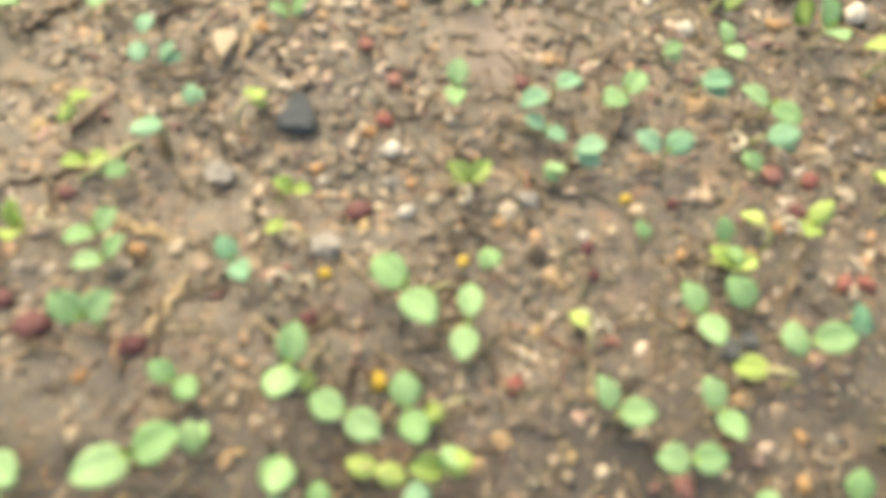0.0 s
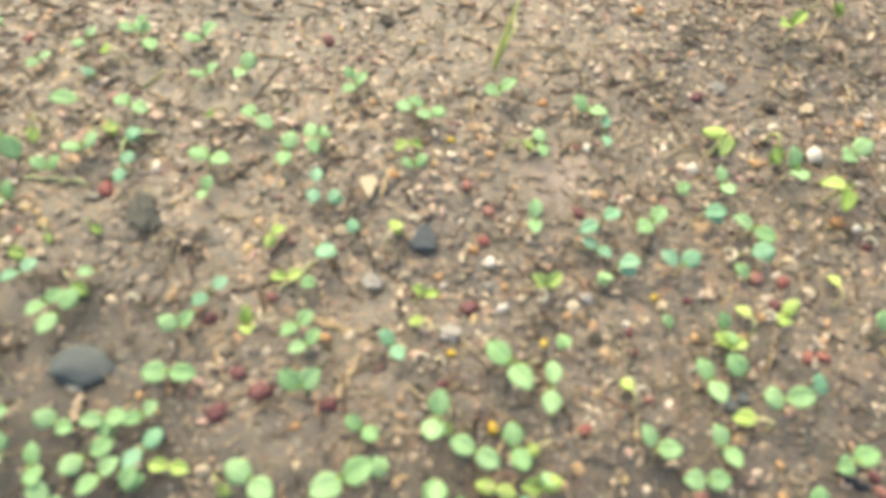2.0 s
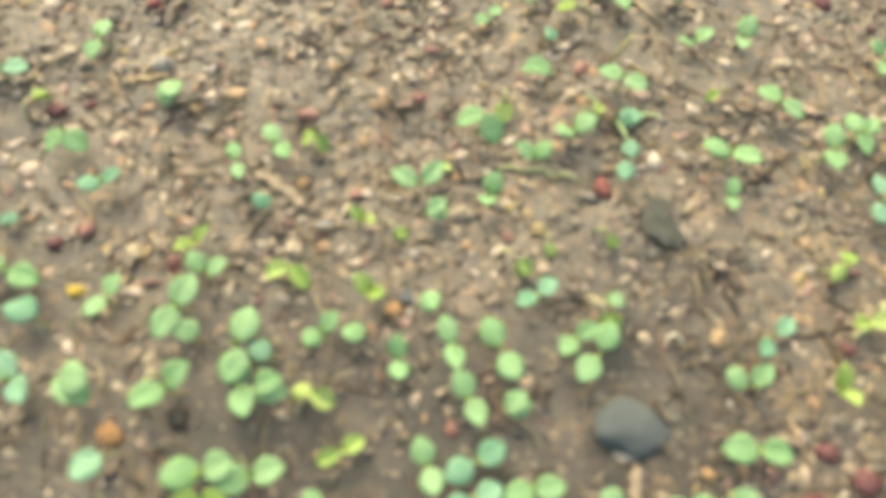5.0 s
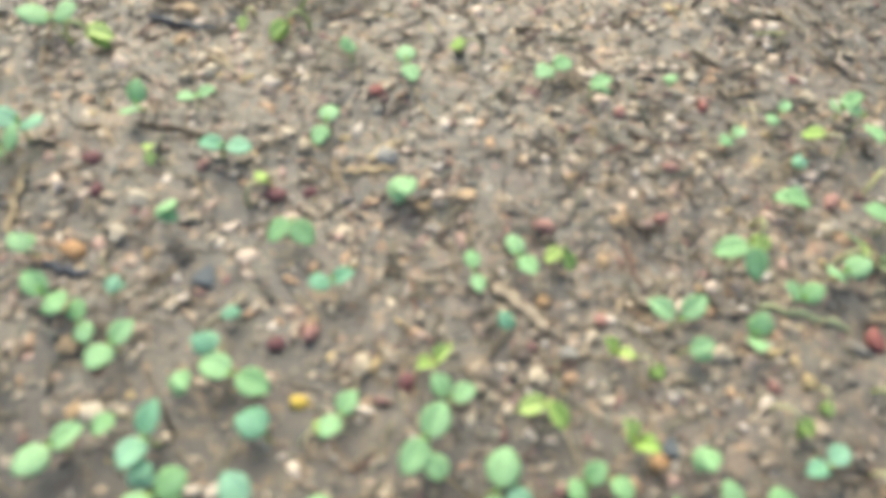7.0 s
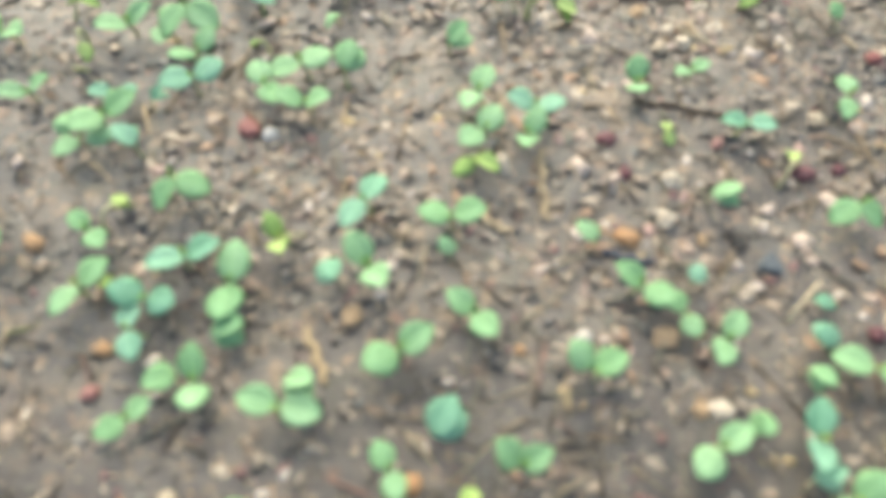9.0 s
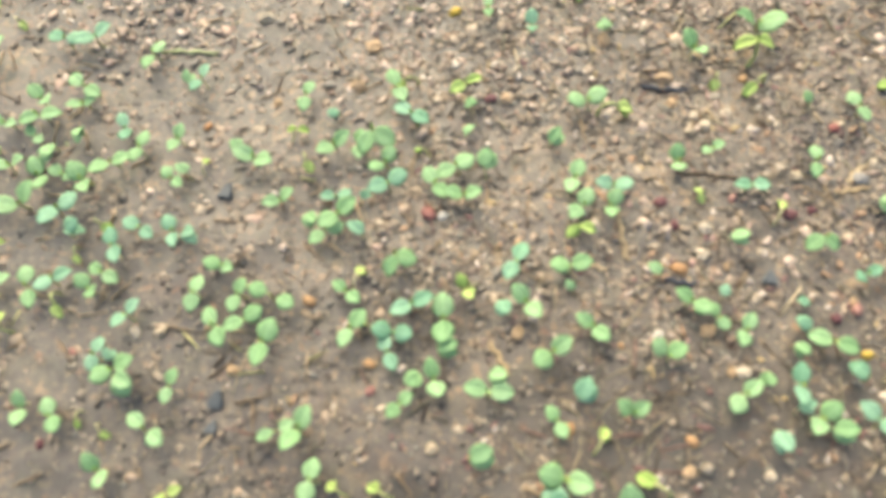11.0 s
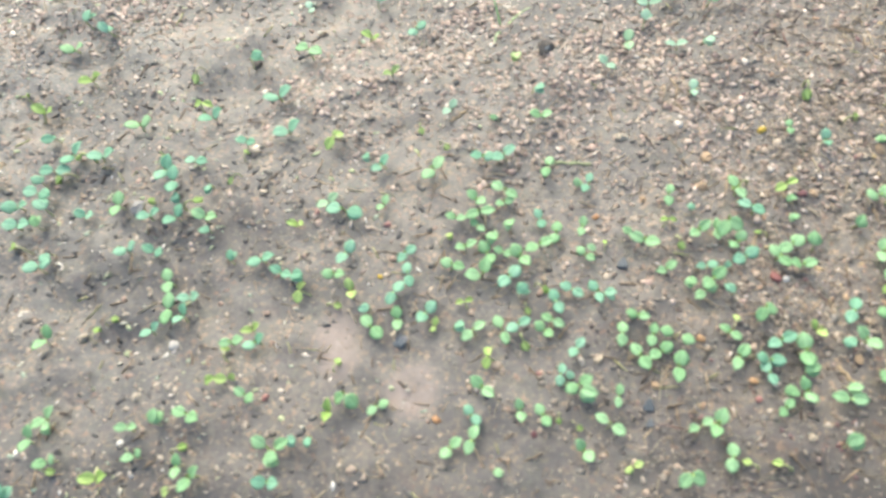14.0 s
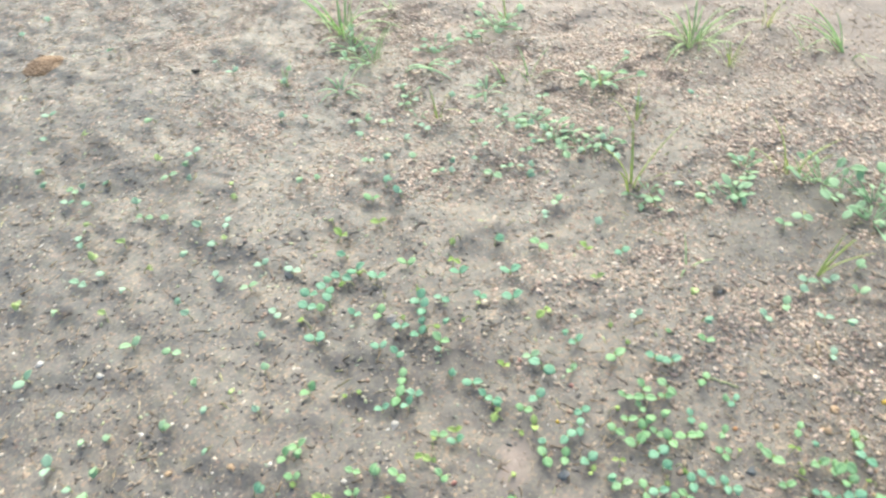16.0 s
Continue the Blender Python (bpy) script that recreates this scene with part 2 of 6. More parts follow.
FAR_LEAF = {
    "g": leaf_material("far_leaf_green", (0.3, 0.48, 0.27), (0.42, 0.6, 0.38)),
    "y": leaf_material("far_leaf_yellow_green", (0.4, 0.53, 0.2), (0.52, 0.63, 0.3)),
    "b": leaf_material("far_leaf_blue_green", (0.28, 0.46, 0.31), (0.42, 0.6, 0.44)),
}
STEM = piece_material("stem", (0.4, 0.46, 0.2), (0.6, 0.54, 0.36), 0.5, 600)
ROOTLET = piece_material("pale_rootlet", (0.6, 0.55, 0.4), (0.78, 0.74, 0.6), 0.5, 600)
GRASS = leaf_material("grass_blade", (0.54, 0.74, 0.38), (0.7, 0.84, 0.52), 0.5)
YELLOW_GRASS = leaf_material("yellow_grass_blade", (0.62, 0.72, 0.3), (0.76, 0.82, 0.44), 0.5)
WEED = leaf_material("weed_leaf", (0.46, 0.66, 0.42), (0.6, 0.78, 0.56), 0.45)
BITS = {
    "maroon": piece_material("maroon_husk", (0.13, 0.048, 0.058), (0.2, 0.085, 0.09), 0.45),
    "red": piece_material("red_husk", (0.3, 0.1, 0.09), (0.42, 0.24, 0.21), 0.45),
    "orange": piece_material("orange_husk", (0.42, 0.22, 0.1), (0.52, 0.34, 0.19), 0.5),
    "yellow": piece_material("yellow_husk", (0.62, 0.42, 0.06), (0.68, 0.5, 0.12), 0.5),
    "cream": piece_material("cream_stone", (0.5, 0.41, 0.3), (0.6, 0.52, 0.42), 0.6),
    "tan": piece_material("tan_stone", (0.44, 0.31, 0.19), (0.56, 0.4, 0.26), 0.7),
    "chip": piece_material("pale_chip", (0.5, 0.42, 0.32), (0.54, 0.46, 0.36), 0.7),
    "white": piece_material("white_stone", (0.6, 0.56, 0.51), (0.72, 0.69, 0.65), 0.5),
    "grey": piece_material("grey_stone", (0.26, 0.25, 0.24), (0.38, 0.36, 0.35), 0.7),
    "blue": piece_material("blue_grey_stone", (0.1, 0.115, 0.13), (0.14, 0.155, 0.17), 0.6),
    "dark": piece_material("dark_clod", (0.07, 0.062, 0.055), (0.12, 0.105, 0.092), 0.8),
    "slate": piece_material("slate_stone", (0.13, 0.15, 0.158), (0.15, 0.17, 0.178), 0.85, spec=0.15),
    "clump": piece_material("dark_olive_clump", (0.1, 0.104, 0.096), (0.12, 0.122, 0.112), 0.9, spec=0.1),
}
STICKS = {
    "chip": piece_material("pale_wood", (0.34, 0.27, 0.2), (0.42, 0.34, 0.26), 0.8),
    "straw": piece_material("dry_straw", (0.4, 0.3, 0.18), (0.5, 0.4, 0.27), 0.7),
    "twig": piece_material("dark_twig", (0.1, 0.075, 0.055), (0.15, 0.115, 0.085), 0.8),
    "ink": piece_material("blue_black_strip", (0.03, 0.035, 0.05), (0.05, 0.055, 0.075), 0.55),
    "green": piece_material("pale_green_stalk", (0.36, 0.4, 0.22), (0.45, 0.46, 0.28), 0.6),
}

# ---- the ground: one sheet of trodden, crumbly soil ----
CLAY = [(0.014, 0.114, 0.014), (0.008, 0.12, 0.011), (-0.716, -0.043, 0.015), (-0.712, -0.06, 0.013), (-0.659, -0.068, 0.016), (-1.790, 0.161, 0.026)]
DENSE = [(-1.269, 0.180, 0.056), (-1.107, 0.178, 0.059), (-0.999, 0.218, 0.057), (-1.41, 0.185, 0.04), (-1.34, 0.178, 0.04), (-0.78, 0.155, 0.036), (-0.735, 0.182, 0.042), (-0.696, 0.200, 0.042), (-0.623, 0.17, 0.045), (-0.755, 0.53, 0.1), (-0.608, 0.52, 0.1), (-0.701, 0.56, 0.093), (-0.873, 0.536, 0.097), (-1.0, 0.545, 0.09), (-1.13, 0.53, 0.08), (-1.25, 0.53, 0.06), (-0.622, 0.140, 0.045), (-0.56, 0.19, 0.05), (-0.496, 0.19, 0.05), (-0.445, 0.147, 0.036), (-0.66, 0.45, 0.05), (-0.531, 0.169, 0.040), (-0.450, 0.169, 0.032), (-0.656, 0.112, 0.023), (-0.742, 0.098, 0.017), (-0.810, 0.136, 0.025), (-0.389, 0.195, 0.026), (-0.493, 0.135, 0.022), (-0.582, 0.120, 0.020), (-0.035, 0.116, 0.015), (-0.020, 0.122, 0.013)]
# patches of darker soil; the last five paint the shading of shallow hollows
HUMUS_HOLLOWS = [(-1.25, 0.29, 0.055), (-1.16, 0.29, 0.05), (-1.085, 0.275, 0.05), (-1.0, 0.305, 0.06), (-0.92, 0.295, 0.055), (-0.875, 0.364, 0.06), (-0.79, 0.334, 0.06), (-0.69, 0.35, 0.065), (-0.63, 0.355, 0.06), (-0.55, 0.33, 0.06), (-0.63, 0.265, 0.045), (-0.74, 0.235, 0.035), (-0.925, 0.232, 0.035), (-0.885, -0.033, 0.03), (-0.835, 0.01, 0.03), (-1.298, 0.047, 0.045), (-1.45, 0.09, 0.05), (-0.966, 0.114, 0.03)]
# spots that put shade near the lower edge into the soil colour
SHADE_SPOTS = [(0.14, -0.005, 0.045), (0.06, -0.022, 0.045), (-0.03, -0.03, 0.045), (-0.09, -0.022, 0.045), (-0.13, 0.0, 0.045), (-0.18, -0.012, 0.055), (-0.135, 0.03, 0.03), (-0.23, 0.0, 0.055), (-0.245, 0.025, 0.03), (-0.29, -0.004, 0.052), (-0.33, -0.022, 0.05), (-0.37, -0.04, 0.052), (-0.42, -0.08, 0.055), (-0.5, -0.13, 0.05)]
TABLE = np.random.RandomState(7).rand(256, 256)


def value_noise(x, y):
    x, y = 0.82 * x + 0.57 * y, 0.82 * y - 0.57 * x
    xi, yi = np.floor(x).astype(int), np.floor(y).astype(int)
    u, v = x - xi, y - yi
    u, v = u * u * (3 - 2 * u), v * v * (3 - 2 * v)
    a, b = TABLE[xi % 256, yi % 256], TABLE[(xi + 1) % 256, yi % 256]
    c, d = TABLE[xi % 256, (yi + 1) % 256], TABLE[(xi + 1) % 256, (yi + 1) % 256]
    return (a * (1 - u) + b * u) * (1 - v) + (c * (1 - u) + d * u) * v - 0.5


def blobs(spots, x, y):
    out = np.zeros_like(x)
    for bx, by, r in spots:
        w = 0.3 * value_noise(x / (0.6 * r) + 31, y / (0.6 * r) + 17)
        out = np.maximum(out, np.exp(-(((x - bx) ** 2 + (y - by) ** 2) / (r * r)) ** 1.5 * (1 + w)))
    return out


def nearby(x, y):
    """1 on the bed itself, falling to 0 on the land about it."""
    far = np.hypot(np.maximum(np.abs(x + 1.0) - 1.3, 0), np.maximum(np.abs(y - 0.3) - 0.7, 0))
    return np.clip(1 - far / 0.35, 0, 1)


def sand_reach(x, y):
    left = np.clip((x + 1.42 + 0.2 * value_noise(x * 7, y * 7 + 20)) / 0.22, 0, 1)
    return left * np.clip((1.6 + value_noise(x * 1.3, y * 1.3) - np.hypot(x + 1.0, y - 0.9)) / 0.9, 0, 1)


def sand(x, y):
    """The bare sandy strip beyond the gravel."""
    edge = (y - 0.59 - 0.1 * (x + 1.2)) / 0.09 + 1.6 * value_noise(x * 9, y * 9)
    return np.clip(edge, 0, 1) * sand_reach(x, y)


def clay_at(x, y):
    patch = blobs(CLAY, x, y) * np.clip(0.85 + 0.8 * value_noise(x * 90, y * 90), 0, 1)
    belt = np.clip((y - 0.4 - 0.1 * (x + 1.2)) / 0.14 + 0.9 * value_noise(x * 12 + 4, y * 12), 0, 1) * sand_reach(x, y)
    return np.clip(np.maximum(patch, np.maximum(0.5 * sand(x, y), 0.38 * belt)), 0, 1)


def silt_at(x, y):
    """0 on the brown soil, 1 at the greyer, silty end of the bed."""
    u = x + 0.15 * value_noise(x * 6, y * 6)
    grey = np.clip((-0.8 - u) / 0.3, 0, 1) * np.clip((0.4 - y) / 0.1, 0, 1)
    return 0.5 + (0.5 * np.clip((-0.36 - u) / 0.2, 0, 1) + 0.5 * grey - 0.5) * nearby(x, y)


def height(x, y):
    x, y = np.asarray(x, float), np.asarray(y, float)
    h = 0.006 * value_noise(x * 9, y * 9) + 0.009 * value_noise(x * 17, y * 17 + 40) * np.clip((-0.55 - x) / 0.3, 0, 1) + 0.004 * value_noise(x * 28 + 5, y * 28)
    h = h + 0.005 * value_noise(x * 44 + 8, y * 44) * np.clip((-0.6 - x) / 0.2, 0, 1)
    rough = 1 - 0.75 * clay_at(x, y)
    fine = 0.002 * value_noise(x * 75, y * 75 + 9) + 0.0009 * np.abs(value_noise(x * 160, y * 160)) + 0.0006 * value_noise(x * 330, y * 330)
    return (h + rough * fine) * nearby(x, y)


def humus_and_shade(x, y):
    """Darker soil patches, plus shade along the bed's lower edge put into the colour."""
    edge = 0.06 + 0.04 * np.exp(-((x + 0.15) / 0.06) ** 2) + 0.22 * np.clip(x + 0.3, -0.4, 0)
    edge_shade = np.clip((edge - y) / 0.11 + 0.7 * value_noise(x * 11 + 2, y * 11) + 0.4 * value_noise(x * 40, y * 40 + 6), 0, 1) * np.clip((x + 0.85) / 0.2, 0, 1) * nearby(x, y)
    return np.maximum(0.5 * edge_shade, np.maximum((0.8 - 0.4 * np.clip((-0.85 - x) / 0.15, 0, 1)) * blobs(HUMUS_HOLLOWS, x, y), blobs(SHADE_SPOTS, x, y)))


def bare(x, y):
    """1 on most soil, less where shade is painted and few pale bits lie."""
    return 1 - 0.55 * blobs(SHADE_SPOTS, x, y)


def ground_z(x, y):
    return float(height(np.array([x]), np.array([y]))[0])


def run(*stretches):
    out = [np.arange(a, b, s) for a, b, s in stretches]
    lo, hi = stretches[0][0], stretches[-1][1]
    reach = 0.02 * 1.32 ** np.arange(34)
    return np.concatenate([lo - reach[::-1], *out, [hi], hi + reach])


def sheet(name, verts, faces, mat):
    me = bpy.data.meshes.new(name)
    me.vertices.add(len(verts))
    me.vertices.foreach_set("co", np.asarray(verts, np.float32).ravel())
    n = faces.shape[1]
    me.loops.add(faces.size)
    me.loops.foreach_set("vertex_index", faces.ravel().astype(np.int32))
    me.polygons.add(len(faces))
    me.polygons.foreach_set("loop_start", np.arange(0, faces.size, n, dtype=np.int32))
    me.polygons.foreach_set("loop_total", np.full(len(faces), n, np.int32))
    for one in mat if isinstance(mat, (list, tuple)) else [mat]:
        me.materials.append(one)
    me.update(calc_edges=True)
    return me


gx = run((-2.3, -1.0, 0.006), (-1.0, 0.24, 0.0028))
gy = run((-0.4, -0.12, 0.005), (-0.12, 0.3, 0.0028), (0.3, 1.0, 0.006))
X, Y = np.meshgrid(gx, gy, indexing="ij")
Z = height(X, Y)
nx, ny = X.shape
ids = np.arange(nx * ny).reshape(nx, ny)
quads = np.stack([ids[:-1, :-1], ids[1:, :-1], ids[1:, 1:], ids[:-1, 1:]], -1).reshape(-1, 4)
me = sheet("ground", np.stack([X, Y, Z], -1).reshape(-1, 3), quads, SOIL)
me.attributes.new("clay", "FLOAT", "POINT").data.foreach_set("value", clay_at(X, Y).ravel().astype(np.float32))
me.attributes.new("humus_shade", "FLOAT", "POINT").data.foreach_set("value", humus_and_shade(X, Y).ravel().astype(np.float32))
me.attributes.new("silt", "FLOAT", "POINT").data.foreach_set("value", silt_at(X, Y).ravel().astype(np.float32))
me.polygons.foreach_set("use_smooth", np.ones(len(quads), bool))
tagged(new("ground", me), "bare crumbly brown soil with paler clay patches", "ground", kind="structure")


# ---- loose stuff on the soil ----
def ico():
    bm = bmesh.new()
    bmesh.ops.create_icosphere(bm, subdivisions=1, radius=1)
    v = np.array([q.co[:] for q in bm.verts])
    f = np.array([[q.index for q in t.verts] for t in bm.faces])
    bm.free()
    return v, f


ICO_V, ICO_F = ico()
OCT_V = np.array([(1, 0, 0), (-1, 0, 0), (0, 1, 0), (0, -1, 0), (0, 0, 1), (0, 0, -1)], float)
OCT_F = np.array([(0, 2, 4), (2, 1, 4), (1, 3, 4), (3, 0, 4), (2, 0, 5), (1, 2, 5), (3, 1, 5), (0, 3, 5)])
BOX_V = np.array([(x, y, z) for x in (-1, 0, 1) for y, z in ((-1, -1), (1, -1), (0, 1))], float)
BOX_F = np.array([(a + i, a + (i + 1) % 3, a + 3 + (i + 1) % 3) for a in (0, 3) for i in range(3)]
                 + [(a + i, a + 3 + (i + 1) % 3, a + 3 + i) for a in (0, 3) for i in range(3)] + [(0, 2, 1), (6, 7, 8)])


def gravel_weight(x, y):
    streak = 0.5 + 0.9 * value_noise(x * 14, y * 14) + 0.7 * value_noise(x * 40 + 3, y * 40)
    far = np.clip((-0.5 - x) / 0.2, 0, 1) * np.clip((y - 0.1) / 0.15, 0, 1)
    return np.clip(0.22 - 0.1 * np.clip((x + 0.5) / 0.2, 0, 1) + 0.1 * far + (0.65 - 0.25 * far) * blobs(DENSE, x, y), 0, 1) * np.clip(streak, 0.2, 1) * (1 - 0.75 * clay_at(x, y))


def scatter(rng, count, weight):
    """Places on the soil in view of the walk, thinned by weight."""
    xs, ys = [], []
    while sum(map(len, xs)) < count:
        x, y = rng.uniform(-2.2, 0.22, 40000), rng.uniform(-0.36, 1.0, 40000)
        ok = (y > -0.13 - 0.22 * np.clip((-0.35 - x) / 0.7, 0, 1)) & (y < 0.26 + 0.75 * np.clip((-0.3 - x) / 0.4, 0, 1))
        ok &= rng.uniform(0, 1, len(x)) < weight(x, y)
        xs.append(x[ok]), ys.append(y[ok])
    return np.concatenate(xs)[:count], np.concatenate(ys)[:count]


def strewn(name, label, mat, rng, tv, tf, count, weight, low, high, flat, sink, jitter, thin=1.0, loose=None):
    """Many small bits in one mesh; loose = (how many, name, label, material) makes the largest along the start of the walk things of their own."""
    x, y = scatter(rng, count, weight)
    s = low * (high / low) ** (rng.uniform(0, 1, count) ** 1.6)
    a, tip = rng.uniform(0, 2 * np.pi, count), rng.normal(0, 0.3, (count, 2))
    v = tv[None] * (1 + jitter * rng.uniform(-1, 1, (count, len(tv), 1)))
    v = v * np.stack([s, s * thin * rng.uniform(0.6, 0.9, count), s * flat * rng.uniform(0.6, 1.2, count)], -1)[:, None]
    v[..., 2] += v[..., 0] * tip[:, :1] * 0.6 + v[..., 1] * tip[:, 1:]
    c, n = np.cos(a)[:, None], np.sin(a)[:, None]
    z = height(x, y) + s * flat * sink
    v = np.stack([v[..., 0] * c - v[..., 1] * n + x[:, None], v[..., 0] * n + v[..., 1] * c + y[:, None], v[..., 2] + z[:, None]], -1)
    if loose:
        many, one, about, skin = loose
        near = (x > -0.5) & (x < 0.14) & (y > -0.05) & (y < 0.19)
        order = np.argsort(-s * near)
        for i in order[:many]:
            at = np.array((x[i], y[i], z[i]))
            ob = new(one, sheet(one, v[i] - at, tf, skin))
            ob.location = at
            tagged(ob, about, one.replace("_", " "), about.split(" lying")[0].split(" on ")[0] + "s on the soil")
        v, count = v[order[many:]], count - many
    f = tf[None] + (np.arange(count) * len(tv))[:, None, None]
    ob = new(name, sheet(name, v.reshape(-1, 3), f.reshape(-1, 3), mat))
    return tagged(ob, label, name.replace("_", " "), kind="stuff")


rng = np.random.RandomState(11)
strewn("leaf_litter", "small cream and yellow-green flecks of litter", FLECK, rng, ICO_V, ICO_F, 13000, lambda x, y: np.clip((-0.62 - x) / 0.2, 0, 1) * (0.5 + 0.5 * (value_noise(x * 18 + 3, y * 18) > 0)), 0.0012, 0.0038, 0.12, 0.3, 0.5, 0.7)
strewn("dark_clods", "dark damp crumbs of soil", DARK_CLOD, rng, ICO_V, ICO_F, 10000, lambda x, y: np.clip((-0.6 - x) / 0.15, 0, 1) * (0.45 + 0.5 * (value_noise(x * 14, y * 14 + 8) > 0)), 0.0013, 0.0042, 0.2, 0.0, 0.5, 0.8)
strewn("soil_crumbs", "small brown crumbs of loose soil", CRUMB, rng, ICO_V, ICO_F, 30000, lambda x, y: bare(x, y) * np.clip((x + 0.62) / 0.15, 0, 1) * (0.35 + 0.5 * (value_noise(x * 40, y * 40) > -0.1)) * (1 - 0.9 * clay_at(x, y)), 0.0009, 0.003, 0.085, 0.0, 0.5, 0.72)
strewn("soil_clods", "small grey-brown clods of loose soil", CLOD, rng, ICO_V, ICO_F, 16000, lambda x, y: bare(x, y) * np.clip((-0.42 - x) / 0.15, 0, 1) * (0.3 + 0.5 * (value_noise(x * 24, y * 24) > 0)) * (1 - 0.7 * clay_at(x, y)), 0.0009, 0.0034, 0.12, 0.0, 0.5)
strewn("husk_flakes", "tan, red and brown husk flakes on soil", FLAKE, rng, ICO_V, ICO_F, 17500, lambda x, y: np.clip((x + 0.55) / 0.2, 0, 1) * bare(x, y) * (0.3 + 0.6 * (value_noise(x * 32 + 7, y * 32) > 0)) * (1 - 0.8 * clay_at(x, y)), 0.0009, 0.0032, 0.1, 0.15, 0.55, 0.75, loose=(240, "husk_flake", "small dry husk flake on brown soil", FLAKE_ONE))
strewn("gravel", "tan and cream stone chips strewn over soil", GRAVEL, rng, ICO_V, ICO_F, 32000, lambda x, y: gravel_weight(x, y) * bare(x, y), 0.001, 0.0036, 0.14, 0.1, 0.5)
strewn("far_gravel", "tan stone chips strewn thickly over soil", PALE_GRAVEL, rng, OCT_V, OCT_F, 40000, lambda x, y: np.clip((y - 0.16) / 0.15, 0, 1) * np.clip(gravel_weight(x, y) - 0.1, 0, 1), 0.0013, 0.0046, 0.14, 0.3, 0.4)
strewn("stone_chips", "pale tan stone chips scattered over soil", PALE_GRAVEL, rng, ICO_V, ICO_F, 13000, lambda x, y: np.clip((y + 0.02) / 0.1, 0, 1) * (0.1 + 0.9 * blobs(DENSE, x, y)) * np.clip(0.6 + 1.1 * value_noise(x * 45, y * 45 + 60), 0.1, 1) * bare(x, y) * np.clip((-0.2 - x) / 0.25, 0.9, 1) * (1 - 0.8 * clay_at(x, y)), 0.0014, 0.0038, 0.13, 0.15, 0.6, loose=(200, "stone_chip", "small pale stone chip on brown soil", PALE_GRAVEL_ONE))
strewn("fine_grit", "fine pale grit lying on the soil", GRAVEL, rng, OCT_V, OCT_F, 56000, lambda x, y: bare(x, y) * np.clip(gravel_weight(x, y) + 0.14 + 0.16 * np.clip((x + 0.5) / 0.2, 0, 1), 0, 1), 0.0005, 0.0013, 0.45, 0.4, 0.3)
strewn("straw_bits", "short dry straw and husk slivers", LITTER, rng, BOX_V, BOX_F, 12000, lambda x, y: bare(x, y) * (1 - 0.2 * np.clip((x + 0.5) / 0.2, 0, 1)) * (0.3 + 0.5 * (value_noise(x * 22 + 9, y * 22) > 0)), 0.0022, 0.0075, 0.09, 0.8, 0.2, 0.13, loose=(160, "straw", "short dry straw sliver lying on soil", LITTER_ONE))
strewn("root_fibres", "thin brown root fibres lying on soil", FIBRE, rng, BOX_V, BOX_F, 9000, lambda x, y: np.clip((x + 0.55) / 0.2, 0, 1) * (0.3 + 0.6 * (value_noise(x * 26, y * 26 + 5) > 0)), 0.003, 0.0095, 0.05, 0.6, 0.25, 0.075, loose=(160, "root_fibre", "thin brown root fibre lying on soil", FIBRE_ONE))


# ---- seedlings ----
def part(name, data, parent, label=""):
    ob = new(name, data)
    ob.parent = parent
    if label:
        tagged(ob, label)
    return ob


def leaf_form(wide, cup, crease, notch):
    """An oval seed leaf of length 1 from its stalk at the origin, with two faces and a creased middle."""
    rows, cols = 7, 3
    top, low = [], []
    for i in range(rows + 1):
        t = i / rows
        half = wide * 0.5 * max(0.0, math.sin(math.pi * t ** 0.92)) ** 0.62
        half = max(half, 0.045 if i == 0 else 0.05)
        for j in range(-cols, cols + 1):
            u = j / cols
            x = t - notch * (1 - abs(u)) * max(0, t - 0.8) * 2
            z = cup * u * u * half * 2 + crease * abs(u) ** 0.6 * half - 0.1 * (t - 0.5) ** 2 * 2
            top.append((x, half * u, z))
            low.append((x, half * u * 0.97, z - 0.05 * (1 - 0.75 * u * u)))
    n = 2 * cols + 1
    f = []
    for i in range(rows):
        for j in range(n - 1):
            a = i * n + j
            f.append((a, a + 1, a + n + 1, a + n))
            b = a + len(top)
            f.append((b, b + n, b + n + 1, b + 1))
    k = len(top)
    for i in range(rows):
        f.append((i * n, i * n + n, k + i * n + n, k + i * n))
        e = i * n + n - 1
        f.append((e, k + e, k + e + n, e + n))
    for j in range(n - 1):
        f.append((j, k + j, k + j + 1, j + 1))
        e = rows * n + j
        f.append((e, e + 1, k + e + 1, k + e))
    return np.array(top + low), np.array(f)


def stem_form(bend):
    """A stem of height 1 from the origin, thicker at its foot."""
    v, f, n = [], [], 6
    for i in range(6):
        t = i / 5
        for k in range(n):
            r = 1.15 - 0.4 * t
            v.append((r * math.cos(k * 2 * math.pi / n), r * math.sin(k * 2 * math.pi / n), t))
    v = np.array(v)
    v[:, 0] += bend * np.sin(v[:, 2] * math.pi)
    for i in range(5):
        for k in range(n):
            f.append((i * n + k, i * n + (k + 1) % n, (i + 1) * n + (k + 1) % n, (i + 1) * n + k))
    return v, np.array(f)


LEAF_FORMS = [leaf_form(0.84, 0.06, 0.04, 0.0), leaf_form(0.78, 0.1, 0.03, 0.12), leaf_form(0.88, -0.08, 0.05, 0.1), leaf_form(0.74, 0.12, 0.05, 0.0)]
HALF_OPEN = [leaf_form(0.74, 0.22, 0.08, 0.0), leaf_form(0.66, 0.3, 0.08, 0.1), leaf_form(0.8, 0.15, 0.06, 0.0), leaf_form(0.7, -0.2, 0.05, 0.0)]


